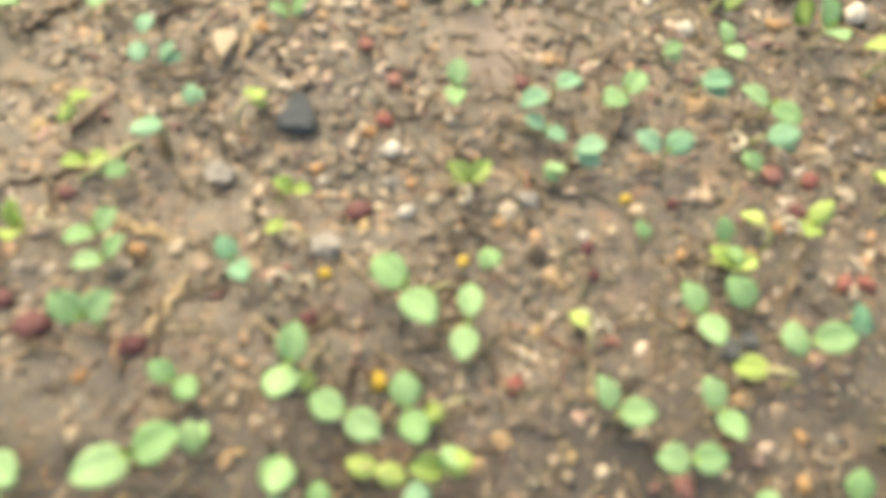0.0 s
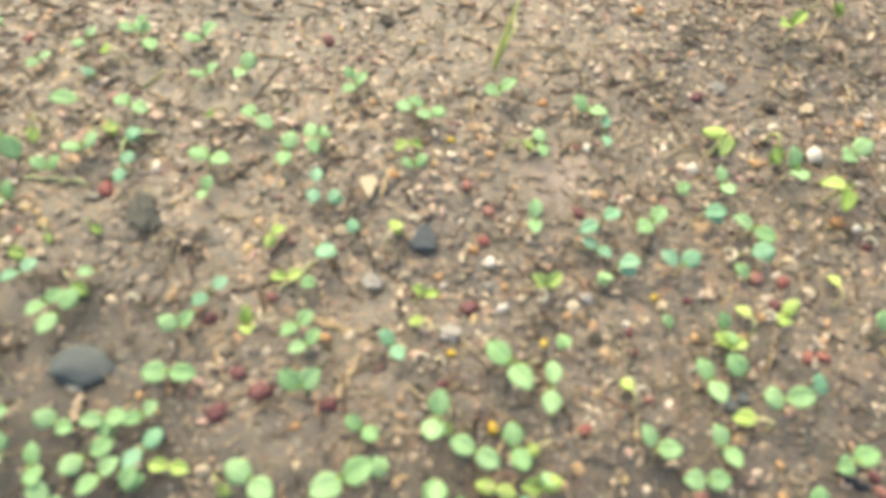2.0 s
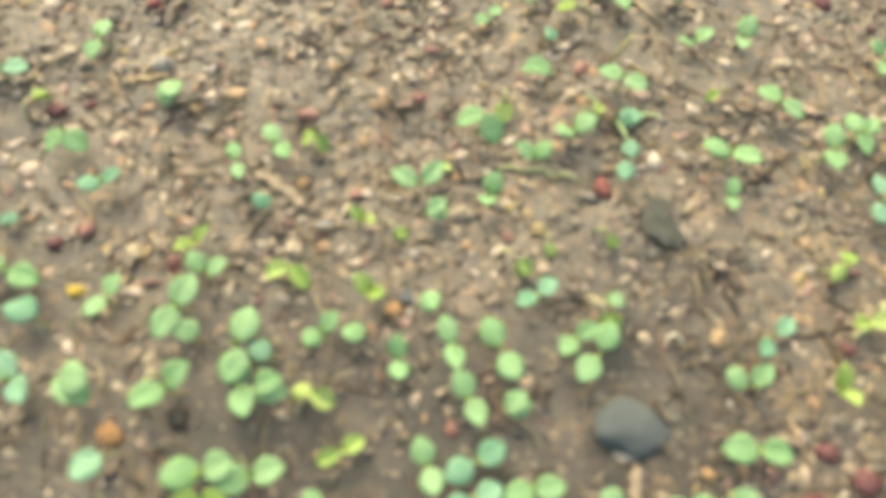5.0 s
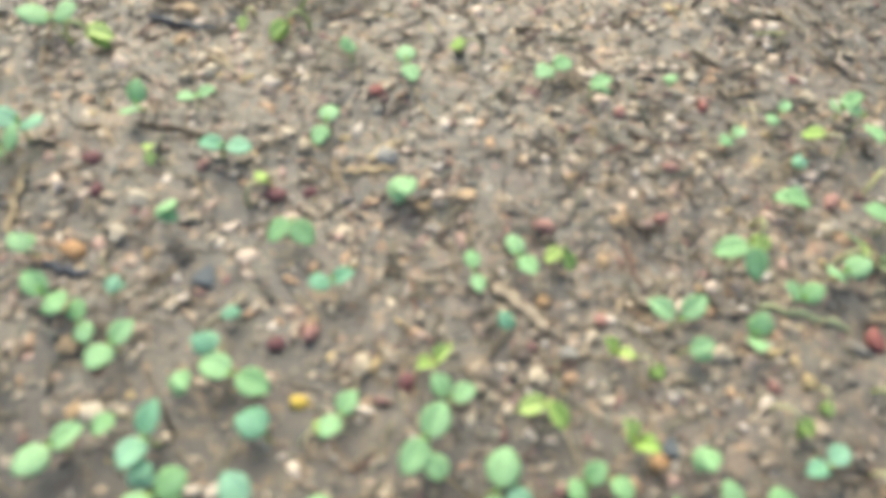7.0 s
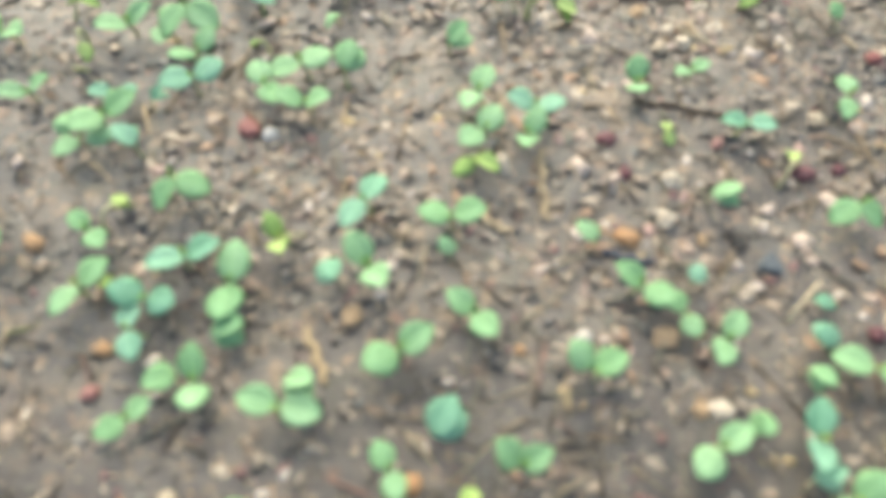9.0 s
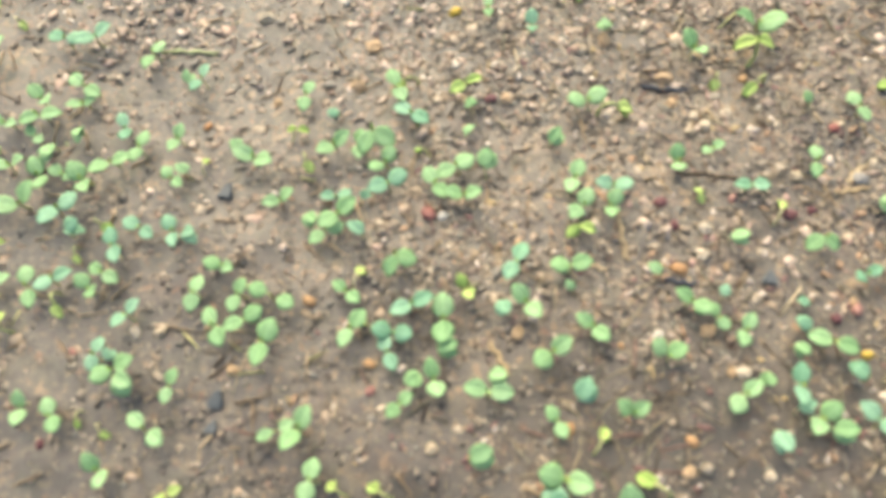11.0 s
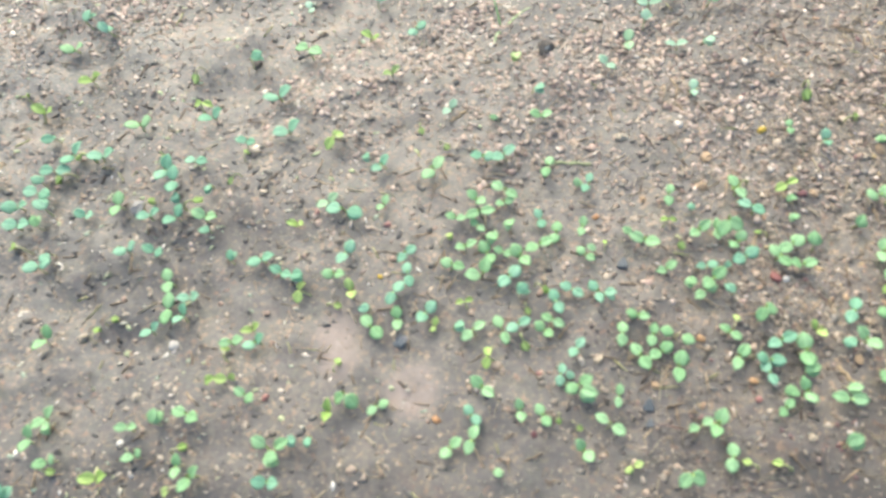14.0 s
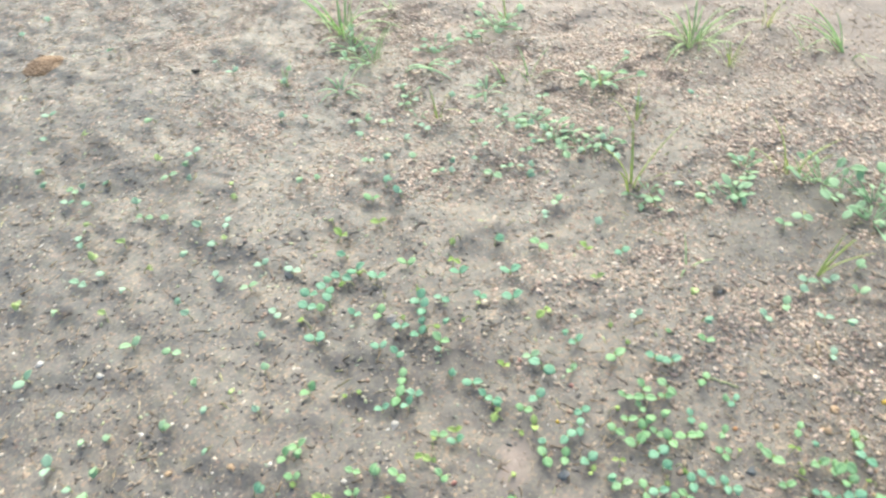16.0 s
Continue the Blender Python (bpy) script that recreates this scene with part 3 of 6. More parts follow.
def arch_form():
    """An arched stem from the origin up and over to (0.8, 0, 0.75)."""
    v, f, n, rows = [], [], 6, 10
    for i in range(rows + 1):
        a = math.pi * (1 - 0.78 * i / rows)
        c = Vector((0.45 + 0.45 * math.cos(a), 0, 0.25 + 0.75 * math.sin(a) if i else 0))
        o = Vector((math.cos(a), 0, math.sin(a)))
        for k in range(n):
            q = c + (o * math.cos(k * 2 * math.pi / n) + Vector((0, 1, 0)) * math.sin(k * 2 * math.pi / n)) * (0.085 - 0.02 * i / rows)
            v.append(q[:])
    for i in range(rows):
        for k in range(n):
            f.append((i * n + k, i * n + (k + 1) % n, (i + 1) * n + (k + 1) % n, (i + 1) * n + k))
    return np.array(v), np.array(f)


ARCH_FORM = arch_form()
STEM_FORMS = [stem_form(0.0), stem_form(1.2), stem_form(-1.6)]


def smooth(me, count=None):
    """Smooth shading on the first faces of a mesh, or on all of them."""
    me.polygons.foreach_set("use_smooth", np.arange(len(me.polygons)) < (len(me.polygons) if count is None else count))
    return me


LEAF_FACES = 7 * 6 * 2
LEAF_MESH = {(h, k): smooth(sheet("seed_leaf", v, f, LEAF[h]), LEAF_FACES) for h in "gyb" for k, (v, f) in enumerate(HALF_OPEN if h == "y" else LEAF_FORMS)}
BUD_MESH = smooth(sheet("bud", *leaf_form(0.5, 0.6, 0.1, 0.0), LEAF["y"]), LEAF_FACES)
ARCH_MESH = smooth(sheet("stem", *ARCH_FORM, STEM))
STEM_MESH = [smooth(sheet("stem", v, f, STEM)) for v, f in STEM_FORMS]
LOOKS = {
    "g": ("fresh green seedling with two oval seed leaves", "green seedling with folded oval leaves"),
    "y": ("yellow-green seedling with half-open seed leaves", "yellow-green seedling with folded leaves"),
    "b": ("dull blue-green seedling with two oval leaves", "blue-green seedling with folded leaves"),
}
pick = random.Random(21)


def sprout_plan(x, y, heading, length, reach, hue, arch):
    """Foot, leaf poses and stem pose of a seedling, from millimetres and degrees; reach is half the gap between the leaf centres, 0 for folded leaves;
    arch bends the pair of leaves away (1) or drops them over (-1)."""
    x, y, size, reach = x / 1000, y / 1000, length / 1000, reach / 1000
    g = ground_z(x, y)
    top = 0.85 * min(size, 0.011) * pick.uniform(0.9, 1.1)
    turn = Matrix.Rotation(radians(heading), 4, "Z")
    leaves = []
    if reach > 0:
        limit = max(0.0, min(1.0, reach / (0.5 * size)))
        rise = math.degrees(math.acos(limit)) * 0.6 if limit < 0.97 else pick.uniform(-6, 10)
        if hue == "y":
            rise = (rise + 12) * (-0.7 if pick.random() < 0.35 else 1)
        if arch:
            rise = rise * 0.5 + (-38 if arch < 0 else 16)
        side_way = turn @ Vector((0, 1, 0))
        up_picture = 1 if side_way.y > 0 else -1
        swing = 34 * arch * up_picture
        half = max(reach, 0.3 * size)
        stalk = max(0.0, reach / math.cos(radians(swing)) - 0.5 * size)
        shift = side_way * (-math.tan(radians(swing)) * min(half, 0.6 * size)) if arch else Vector((0, 0, 0))
        hub = Vector((x, y, top - 0.5 * size * math.sin(radians(rise)) * 0.8)) + shift
        for side in (180, 0):
            lift = rise + pick.uniform(-6, 6)
            toward = swing if side == 0 else -swing
            leaves.append(Matrix.Translation(hub) @ turn @ pose(0, 0, 0, 0, 0, side + toward + pick.uniform(-8, 8)) @ pose(stalk, 0, 0, pick.uniform(-10, 10), -lift))
    else:
        ahead = turn @ Vector((1, 0, 0))
        hub = Vector((x, y, top)) - ahead * 0.45 * size
        for lift, swing in ((pick.uniform(12, 30), 8), (pick.uniform(-14, 0), -14)):
            leaves.append(Matrix.Translation(hub) @ turn @ pose(0, 0, 0, 0, 0, swing) @ pose(0, 0, 0, pick.uniform(-20, 20), -lift))
    slant = 0.75 if hue == "y" else 0.25
    foot = Vector((hub.x + pick.uniform(-slant, slant) * size, hub.y + pick.uniform(-slant, slant) * size, 0))
    foot.z = ground_z(foot.x, foot.y)
    hub_world = Vector((hub.x, hub.y, max(hub.z, 0.0015) + g))
    leaves = [Matrix.Translation((0, 0, g)) @ m @ Matrix.Scale(size, 4) for m in leaves]
    way = hub_world - foot + Vector((0, 0, 0.002))
    thick = (0.085 if hue == "y" else 0.07) * size
    stem = Matrix.Translation(foot - way.normalized() * 0.002) @ way.to_track_quat("Z", "Y").to_matrix().to_4x4() @ Matrix.Diagonal((thick, thick, way.length, 1))
    return foot, leaves, stem


def hooked(x, y, heading, length):
    """A seedling just out of the soil: an arched pale stem with its leaves still folded at the end."""
    x, y, size = x / 1000, y / 1000, length / 1000 * 1.1
    ob = new("sprout")
    ob.empty_display_size = 0.004
    ob.matrix_basis = pose(x, y, ground_z(x, y) - 0.0008, 0, 0, heading) @ pose(-0.5 * size, 0, 0)
    part("stem", ARCH_MESH, ob).matrix_basis = Matrix.Scale(size, 4)
    for swing, dip in ((6, 28), (-10, 46)):
        part("leaf", LEAF_MESH["y", pick.randrange(4)], ob).matrix_basis = pose(0.72 * size, 0, 0.8 * size, 0, dip, swing) @ Matrix.Scale(0.8 * size, 4)
    tagged(ob, "arched yellow-green sprout with leaves still folded", "seedling", "sprouts in the soil")


def sprout(x, y, heading, length, reach, hue, arch=0):
    if hue == "y" and reach == 0:
        return hooked(x, y, heading, length)
    foot, leaves, stem = sprout_plan(x, y, heading, length, reach, hue, arch)
    ob = new("seedling" if hue != "y" and reach > 0 else "yellow_seedling" if hue == "y" else "folded_seedling")
    ob.empty_display_size = 0.004
    ob.location = foot
    back = Matrix.Translation(-foot)
    part("stem", pick.choice(STEM_MESH), ob).matrix_basis = back @ stem
    for m in leaves:
        part("leaf", LEAF_MESH[hue, pick.randrange(4)], ob).matrix_basis = back @ m
    if reach > 0 and x > -800:
        size = leaves[0].to_scale().x
        part("bud", BUD_MESH, ob, "pale green bud").matrix_basis = back @ Matrix.Translation(stem @ Vector((0, 0, 1.0))) @ pose(0, 0, 0.05 * size, pick.uniform(-30, 30), -55, pick.uniform(0, 360)) @ Matrix.Scale(0.3 * size, 4)
    tagged(ob, LOOKS[hue][0 if reach > 0 else 1], "seedling", "seedlings in the soil")


FAR_V, FAR_F, FAR_M = [], [], []


def far_sprout(x, y, heading, length, reach, hue, arch=0):
    foot, leaves, stem = sprout_plan(x, y, heading, length, reach, hue, arch)
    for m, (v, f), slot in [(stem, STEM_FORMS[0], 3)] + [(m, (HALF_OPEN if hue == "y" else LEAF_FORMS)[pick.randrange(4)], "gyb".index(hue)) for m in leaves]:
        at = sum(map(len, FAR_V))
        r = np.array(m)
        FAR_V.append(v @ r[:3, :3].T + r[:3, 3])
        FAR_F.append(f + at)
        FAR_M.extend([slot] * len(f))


sprout(112, -7, 236, 8.6, 2.9, "g")
sprout(98, 1, 274, 7.2, 3.2, "g")
sprout(110, 17, 28, 8.3, 3.5, "g")
sprout(103, 41, 70, 7.0, 0.0, "b")
sprout(95, 65, 237, 7.5, 3.2, "y")
sprout(131, 67, 105, 7.6, 0.0, "g")
sprout(118, 78, 95, 7.5, 0.0, "y")
sprout(124, 119, 302, 9.7, 2.8, "y", -1)
sprout(108, 129, 279, 9.1, 2.7, "g")
sprout(134, 140, 40, 9.6, 4.0, "g")
sprout(102, 141, 278, 9.2, 0.0, "y")
sprout(117, 207, 39, 8.8, 4.2, "y")
sprout(137, 223, 331, 8.6, 0.0, "y")
sprout(69, -14, 54, 4.6, 0.0, "y")
sprout(83, -10, 218, 8.0, 0.0, "b")
sprout(76, -5, 238, 7.5, 3.8, "g")
sprout(90, -4, 348, 7.8, 2.6, "g")
sprout(62, 6, 2, 7.9, 3.8, "g")
sprout(47, 16, 334, 7.7, 3.7, "g", 1)
sprout(69, 17, 295, 7.6, 3.5, "g")
sprout(82, 26, 168, 8.7, 0.0, "y")
sprout(40, 31, 110, 6.2, 0.0, "y")
sprout(90, 34, 9, 9.4, 3.9, "g")
sprout(66, 38, 299, 8.2, 3.9, "g")
sprout(75, 44, 130, 8.3, 0.0, "g")
sprout(74, 52, 349, 7.1, 3.0, "y", 1)
sprout(73, 57, 290, 6.7, 2.3, "g")
sprout(53, 58, 120, 4.8, 0.0, "g")
sprout(82, 61, 113, 6.9, 0.0, "y")
sprout(31, 72, 299, 5.6, 0.0, "g")
sprout(39, 77, 346, 7.4, 0.0, "b")
sprout(81, 80, 137, 6.6, 0.0, "g")
sprout(57, 81, 11, 7.7, 4.0, "b", 1)
sprout(90, 89, 358, 8.2, 0.0, "b")
sprout(48, 95, 227, 8.2, 3.8, "g")
sprout(88, 99, 328, 8.8, 4.6, "g")
sprout(72, 102, 350, 8.1, 0.0, "b")
sprout(62, 113, 0, 5.3, 0.0, "g")
sprout(78, 118, 282, 7.0, 3.0, "g")
sprout(32, 136, 273, 5.9, 4.9, "b")
sprout(78, 139, 296, 9.8, 4.3, "y", -1)
sprout(-21, -15, 142, 8.2, 0.0, "b")
sprout(-13, -12, 286, 5.8, 3.1, "g")
sprout(6, -7, 2, 6.1, 0.0, "b")
sprout(-22, -6, 247, 7.5, 0.0, "g")
sprout(-3, -3, 346, 7.5, 3.6, "y")
sprout(10, -1, 14, 8.0, 2.9, "y")
sprout(12, 1, 291, 5.6, 0.0, "g")
sprout(-11, 7, 343, 8.7, 4.5, "g")
sprout(2, 10, 293, 8.0, 3.7, "g")
sprout(11, 12, 213, 6.6, 0.0, "y")
sprout(-24, 16, 265, 9.0, 3.6, "g")
sprout(-20, 17, 263, 5.7, 0.0, "y")
sprout(13, 30, 269, 8.3, 5.1, "g")
sprout(-2, 35, 310, 10.1, 5.4, "g")
sprout(6, 38, 211, 6.0, 0.0, "y")
sprout(-30, 47, 166, 6.7, 0.0, "y")
sprout(17, 47, 275, 5.7, 0.0, "g")
sprout(10, 68, 8, 7.1, 3.2, "y", 1)
sprout(28, 83, 339, 6.1, 3.1, "b")
sprout(4, 91, 267, 7.4, 3.4, "g")
sprout(29, 93, 221, 8.0, 5.7, "b")
sprout(-3, 124, 6, 7.0, 0.0, "y")
sprout(6, 126, 275, 6.6, 3.6, "g")
sprout(25, 146, 342, 8.0, 3.2, "g")
sprout(-12, 148, 30, 7.9, 3.0, "g")
sprout(-31, -23, 112, 4.6, 0.0, "y")
sprout(-73, -22, 262, 7.1, 3.5, "g")
sprout(-79, -18, 351, 6.6, 2.4, "g")
sprout(-87, -10, 316, 5.4, 0.0, "y")
sprout(-77, -9, 328, 8.7, 4.2, "g")
sprout(-50, -6, 30, 10.7, 4.6, "g")
sprout(-40, -1, 100, 6.4, 0.0, "g")
sprout(-47, 10, 326, 6.4, 2.9, "g")
sprout(-68, 22, 7, 8.8, 3.1, "g", 1)
sprout(-69, 35, 222, 6.7, 2.5, "g")
sprout(-41, 38, 307, 6.6, 2.8, "b")
sprout(-89, 39, 285, 7.2, 2.2, "y")
sprout(-73, 41, 38, 6.8, 2.5, "g")
sprout(-72, 56, 224, 5.7, 0.0, "g")
sprout(-80, 58, 14, 5.8, 2.7, "y")
sprout(-32, 59, 352, 5.7, 2.3, "y")
sprout(-68, 68, 212, 7.8, 0.0, "b")
sprout(-87, 72, 59, 6.0, 2.0, "y")
sprout(-47, 78, 70, 7.9, 0.0, "y")
sprout(-61, 80, 84, 5.5, 0.0, "b")
sprout(-69, 90, 38, 5.7, 0.0, "b")
sprout(-77, 94, 278, 6.2, 4.4, "b")
sprout(-90, 107, 267, 7.7, 4.2, "g")
sprout(-42, 109, 19, 6.3, 1.4, "g")
sprout(-82, 114, 289, 6.9, 3.7, "g")
sprout(-45, 116, 9, 6.4, 2.2, "y")
sprout(-78, 117, 53, 6.0, 0.0, "g")
sprout(-45, 133, 339, 6.6, 4.4, "g")
sprout(-40, 136, 342, 6.7, 4.9, "g")
sprout(-70, 144, 234, 6.9, 2.9, "g")
sprout(-73, 149, 132, 5.5, 0.0, "g")
sprout(-100, -26, 191, 8.6, 0.0, "b")
sprout(-133, -20, 334, 7.5, 3.5, "g")
sprout(-121, -12, 228, 7.2, 3.3, "g")
sprout(-112, -12, 49, 7.0, 0.0, "g")
sprout(-140, -11, 297, 6.9, 3.1, "g")
sprout(-102, -7, 1, 6.2, 3.1, "y")
sprout(-126, -7, 217, 7.2, 4.6, "g")
sprout(-111, -3, 242, 7.1, 3.9, "b")
sprout(-138, 1, 342, 7.0, 3.0, "g")
sprout(-123, 1, 79, 5.5, 0.0, "g")
sprout(-124, 4, 11, 7.0, 3.2, "g")
sprout(-114, 7, 223, 6.5, 2.4, "g")
sprout(-109, 20, 5, 8.5, 4.2, "g")
sprout(-148, 35, 246, 7.7, 4.9, "g")
sprout(-111, 37, 15, 6.9, 3.3, "g", 1)
sprout(-149, 47, 320, 7.3, 0.0, "y")
sprout(-104, 49, 234, 6.1, 4.3, "b")
sprout(-145, 50, 206, 5.0, 0.0, "g")
sprout(-116, 88, 265, 5.6, 2.3, "g")
sprout(-146, 92, 266, 6.0, 3.8, "b")
sprout(-117, 101, 346, 8.4, 4.0, "g")
sprout(-146, 106, 251, 6.6, 0.0, "b")
sprout(-150, 118, 342, 7.3, 3.9, "g")
sprout(-104, 120, 329, 7.6, 4.1, "g")
sprout(-120, 123, 218, 5.0, 0.0, "y")
sprout(-129, 140, 37, 6.6, 2.6, "g")
sprout(-114, 144, 79, 7.6, 2.7, "g")
sprout(-135, 158, 42, 8.0, 2.9, "g")
sprout(-171, -27, 278, 7.6, 2.5, "g")
sprout(-182, -25, 111, 4.6, 0.0, "y")
sprout(-194, -19, 239, 7.2, 3.2, "g")
sprout(-157, -16, 229, 5.7, 2.4, "y")
sprout(-205, -14, 307, 6.4, 3.5, "g")
sprout(-178, -13, 244, 5.9, 0.0, "b")
sprout(-151, -9, 287, 6.6, 2.4, "g")
sprout(-164, -7, 338, 6.1, 2.2, "g", 1)
sprout(-172, -4, 30, 6.8, 4.0, "b")
sprout(-204, -0, 36, 6.5, 3.0, "y")
sprout(-184, 1, 300, 6.9, 3.5, "g")
sprout(-159, 1, 22, 7.3, 3.6, "g")
sprout(-173, 4, 220, 7.4, 4.3, "b")
sprout(-177, 18, 308, 7.3, 3.4, "g")
sprout(-166, 19, 40, 6.6, 0.0, "g")
sprout(-196, 24, 284, 6.1, 2.1, "g")
sprout(-208, 28, 181, 5.8, 0.0, "g")
sprout(-184, 30, 294, 7.2, 3.4, "g")
sprout(-172, 31, 306, 7.8, 4.7, "g")
sprout(-154, 38, 230, 6.5, 3.1, "g")
sprout(-207, 39, 333, 6.7, 1.9, "y")
sprout(-191, 40, 271, 5.8, 0.0, "g")
sprout(-165, 47, 224, 6.0, 3.3, "b")
sprout(-173, 56, 331, 6.5, 0.0, "y")
sprout(-206, 60, 330, 5.0, 0.0, "y")
sprout(-164, 64, 292, 4.6, 0.0, "y")
sprout(-195, 66, 21, 6.1, 0.0, "g")
sprout(-150, 68, 328, 4.9, 0.0, "y")
sprout(-182, 74, 262, 6.9, 1.6, "g")
sprout(-202, 75, 24, 7.9, 4.1, "g", 1)
sprout(-196, 78, 77, 4.9, 0.0, "y")
sprout(-172, 89, 14, 6.4, 2.4, "g", 1)
sprout(-188, 93, 345, 9.1, 4.0, "g", -1)
sprout(-162, 98, 36, 7.2, 2.6, "g")
sprout(-159, 105, 30, 6.6, 0.0, "y")
sprout(-183, 106, 276, 7.1, 0.0, "y")
sprout(-175, 117, 195, 9.3, 0.0, "g")
sprout(-173, 133, 147, 4.9, 0.0, "b")
sprout(-193, 136, 229, 5.2, 2.8, "g")
sprout(-165, 143, 163, 7.8, 0.0, "y")
sprout(-180, 150, 242, 5.1, 3.5, "g")
sprout(-156, 154, 302, 8.1, 5.7, "g")
sprout(-162, 158, 41, 7.0, 2.0, "g")
sprout(-219, -36, 349, 9.2, 0.0, "g")
sprout(-236, -29, 34, 8.6, 2.7, "g", 1)
sprout(-231, -17, 15, 7.5, 2.8, "y")
sprout(-257, -14, 227, 7.3, 0.0, "b")
sprout(-233, -10, 28, 8.9, 3.5, "g")
sprout(-222, -9, 30, 8.3, 3.6, "g")
sprout(-268, 2, 352, 10.0, 0.0, "g")
sprout(-248, 6, 53, 8.6, 2.9, "g")
sprout(-253, 6, 246, 6.1, 0.0, "y")
sprout(-231, 10, 294, 8.3, 3.7, "g")
sprout(-214, 11, 357, 7.0, 1.6, "y")
sprout(-224, 11, 12, 8.2, 0.0, "g")
sprout(-234, 19, 268, 8.9, 5.2, "g")
sprout(-229, 19, 147, 6.0, 0.0, "b")
sprout(-248, 20, 153, 6.1, 0.0, "g")
sprout(-252, 25, 254, 8.9, 4.5, "g")
sprout(-216, 27, 234, 6.1, 2.3, "g")
sprout(-250, 38, 2, 6.3, 3.1, "g", 1)
sprout(-228, 40, 357, 7.5, 2.1, "y", -1)
sprout(-256, 44, 48, 6.4, 2.3, "y")
sprout(-242, 59, 130, 5.0, 0.0, "b")
sprout(-214, 60, 337, 5.6, 2.0, "y")
sprout(-253, 70, 294, 5.5, 3.5, "g")
sprout(-243, 77, 313, 6.8, 3.4, "g")
sprout(-233, 79, 353, 6.2, 2.6, "y", -1)
sprout(-234, 141, 25, 7.1, 0.0, "g")
sprout(-249, 144, 54, 7.3, 3.6, "g")
sprout(-214, 151, 311, 4.6, 0.0, "g")
sprout(-316, -14, 294, 7.8, 0.0, "b")
sprout(-296, -6, 1, 8.0, 0.0, "g")
sprout(-303, -3, 235, 8.3, 3.3, "g")
sprout(-329, -1, 57, 8.0, 3.8, "g")
sprout(-308, 0, 20, 6.2, 0.0, "b")
sprout(-284, 1, 327, 8.2, 3.8, "b")
sprout(-311, 7, 265, 8.2, 3.5, "b")
sprout(-321, 7, 261, 5.8, 0.0, "g")
sprout(-290, 17, 168, 7.4, 0.0, "b")
sprout(-278, 19, 60, 4.6, 0.0, "y")
sprout(-310, 21, 308, 5.9, 0.0, "g")
sprout(-330, 24, 257, 7.4, 3.3, "g")
sprout(-273, 25, 253, 6.6, 3.1, "g")
sprout(-299, 26, 0, 8.8, 4.9, "g")
sprout(-309, 31, 165, 6.4, 0.0, "b")
sprout(-308, 41, 209, 4.7, 0.0, "b")
sprout(-287, 56, 36, 6.3, 2.6, "b")
sprout(-303, 66, 7, 8.2, 3.5, "g", -1)
sprout(-319, 77, 79, 6.8, 0.0, "y")
sprout(-279, 88, 303, 8.3, 0.0, "g")
sprout(-307, 102, 274, 7.1, 4.2, "g")
sprout(-292, 131, 299, 7.3, 4.1, "g")
sprout(-312, 132, 118, 5.3, 0.0, "g")
sprout(-276, 147, 189, 6.7, 0.0, "y")
sprout(-388, -51, 205, 9.3, 0.0, "b")
sprout(-363, -49, 289, 10.1, 2.6, "g")
sprout(-386, -44, 2, 10.4, 4.0, "g")
sprout(-354, -39, 159, 8.5, 0.0, "y")
sprout(-376, -29, 71, 6.6, 0.0, "y")
sprout(-367, -15, 6, 7.8, 2.3, "g", 1)
sprout(-384, -12, 66, 9.0, 0.0, "b")
sprout(-357, 10, 3, 8.1, 3.0, "g", 1)
sprout(-385, 12, 330, 7.9, 3.5, "g")
sprout(-340, 27, 317, 6.0, 3.2, "g")
sprout(-350, 30, 337, 8.0, 3.2, "g")
sprout(-338, 38, 66, 4.8, 0.0, "b")
sprout(-365, 41, 146, 6.2, 0.0, "g")
sprout(-335, 61, 1, 7.1, 0.0, "g")
sprout(-385, 64, 271, 7.6, 2.7, "g")
sprout(-386, 73, 16, 8.1, 3.0, "b")
sprout(-351, 78, 302, 4.6, 1.3, "y")
sprout(-331, 86, 13, 7.4, 3.8, "b")
sprout(-362, 91, 282, 7.5, 2.1, "g")
sprout(-348, 101, 42, 5.9, 2.8, "g")
sprout(-332, 137, 232, 8.9, 0.0, "y")
sprout(-349, 138, 265, 5.9, 0.0, "y")
sprout(-361, 150, 304, 9.5, 2.5, "g")
sprout(-335, 155, 16, 10.6, 2.9, "y")
sprout(-335, 168, 3, 13.1, 3.6, "g")
sprout(-447, -63, 165, 6.7, 0.0, "y")
sprout(-416, -43, 23, 9.1, 0.0, "g")
sprout(-449, -32, 235, 6.7, 3.1, "g")
sprout(-392, -25, 309, 6.5, 3.3, "g")
sprout(-446, -22, 224, 7.4, 0.0, "g")
sprout(-439, -20, 296, 8.5, 3.0, "g")
sprout(-418, -20, 9, 9.2, 4.8, "g")
sprout(-416, -14, 355, 7.5, 0.0, "g")
sprout(-437, -7, 5, 8.0, 0.0, "g")
sprout(-398, -1, 51, 9.3, 3.3, "g")
sprout(-441, 3, 280, 10.3, 4.5, "g")
sprout(-419, 12, 286, 6.6, 0.0, "b")
sprout(-411, 15, 321, 9.0, 3.5, "g")
sprout(-435, 17, 309, 7.1, 2.4, "y")
sprout(-396, 27, 127, 4.6, 0.0, "g")
sprout(-418, 31, 250, 8.7, 4.4, "b")
sprout(-397, 35, 19, 8.5, 3.8, "g")
sprout(-396, 51, 21, 7.2, 2.1, "y", -1)
sprout(-445, 56, 15, 8.5, 2.8, "g")
sprout(-397, 61, 247, 8.4, 3.6, "g")
sprout(-402, 73, 268, 8.4, 3.7, "g")
sprout(-439, 74, 84, 8.6, 0.0, "g")
sprout(-413, 92, 53, 7.6, 0.0, "g")
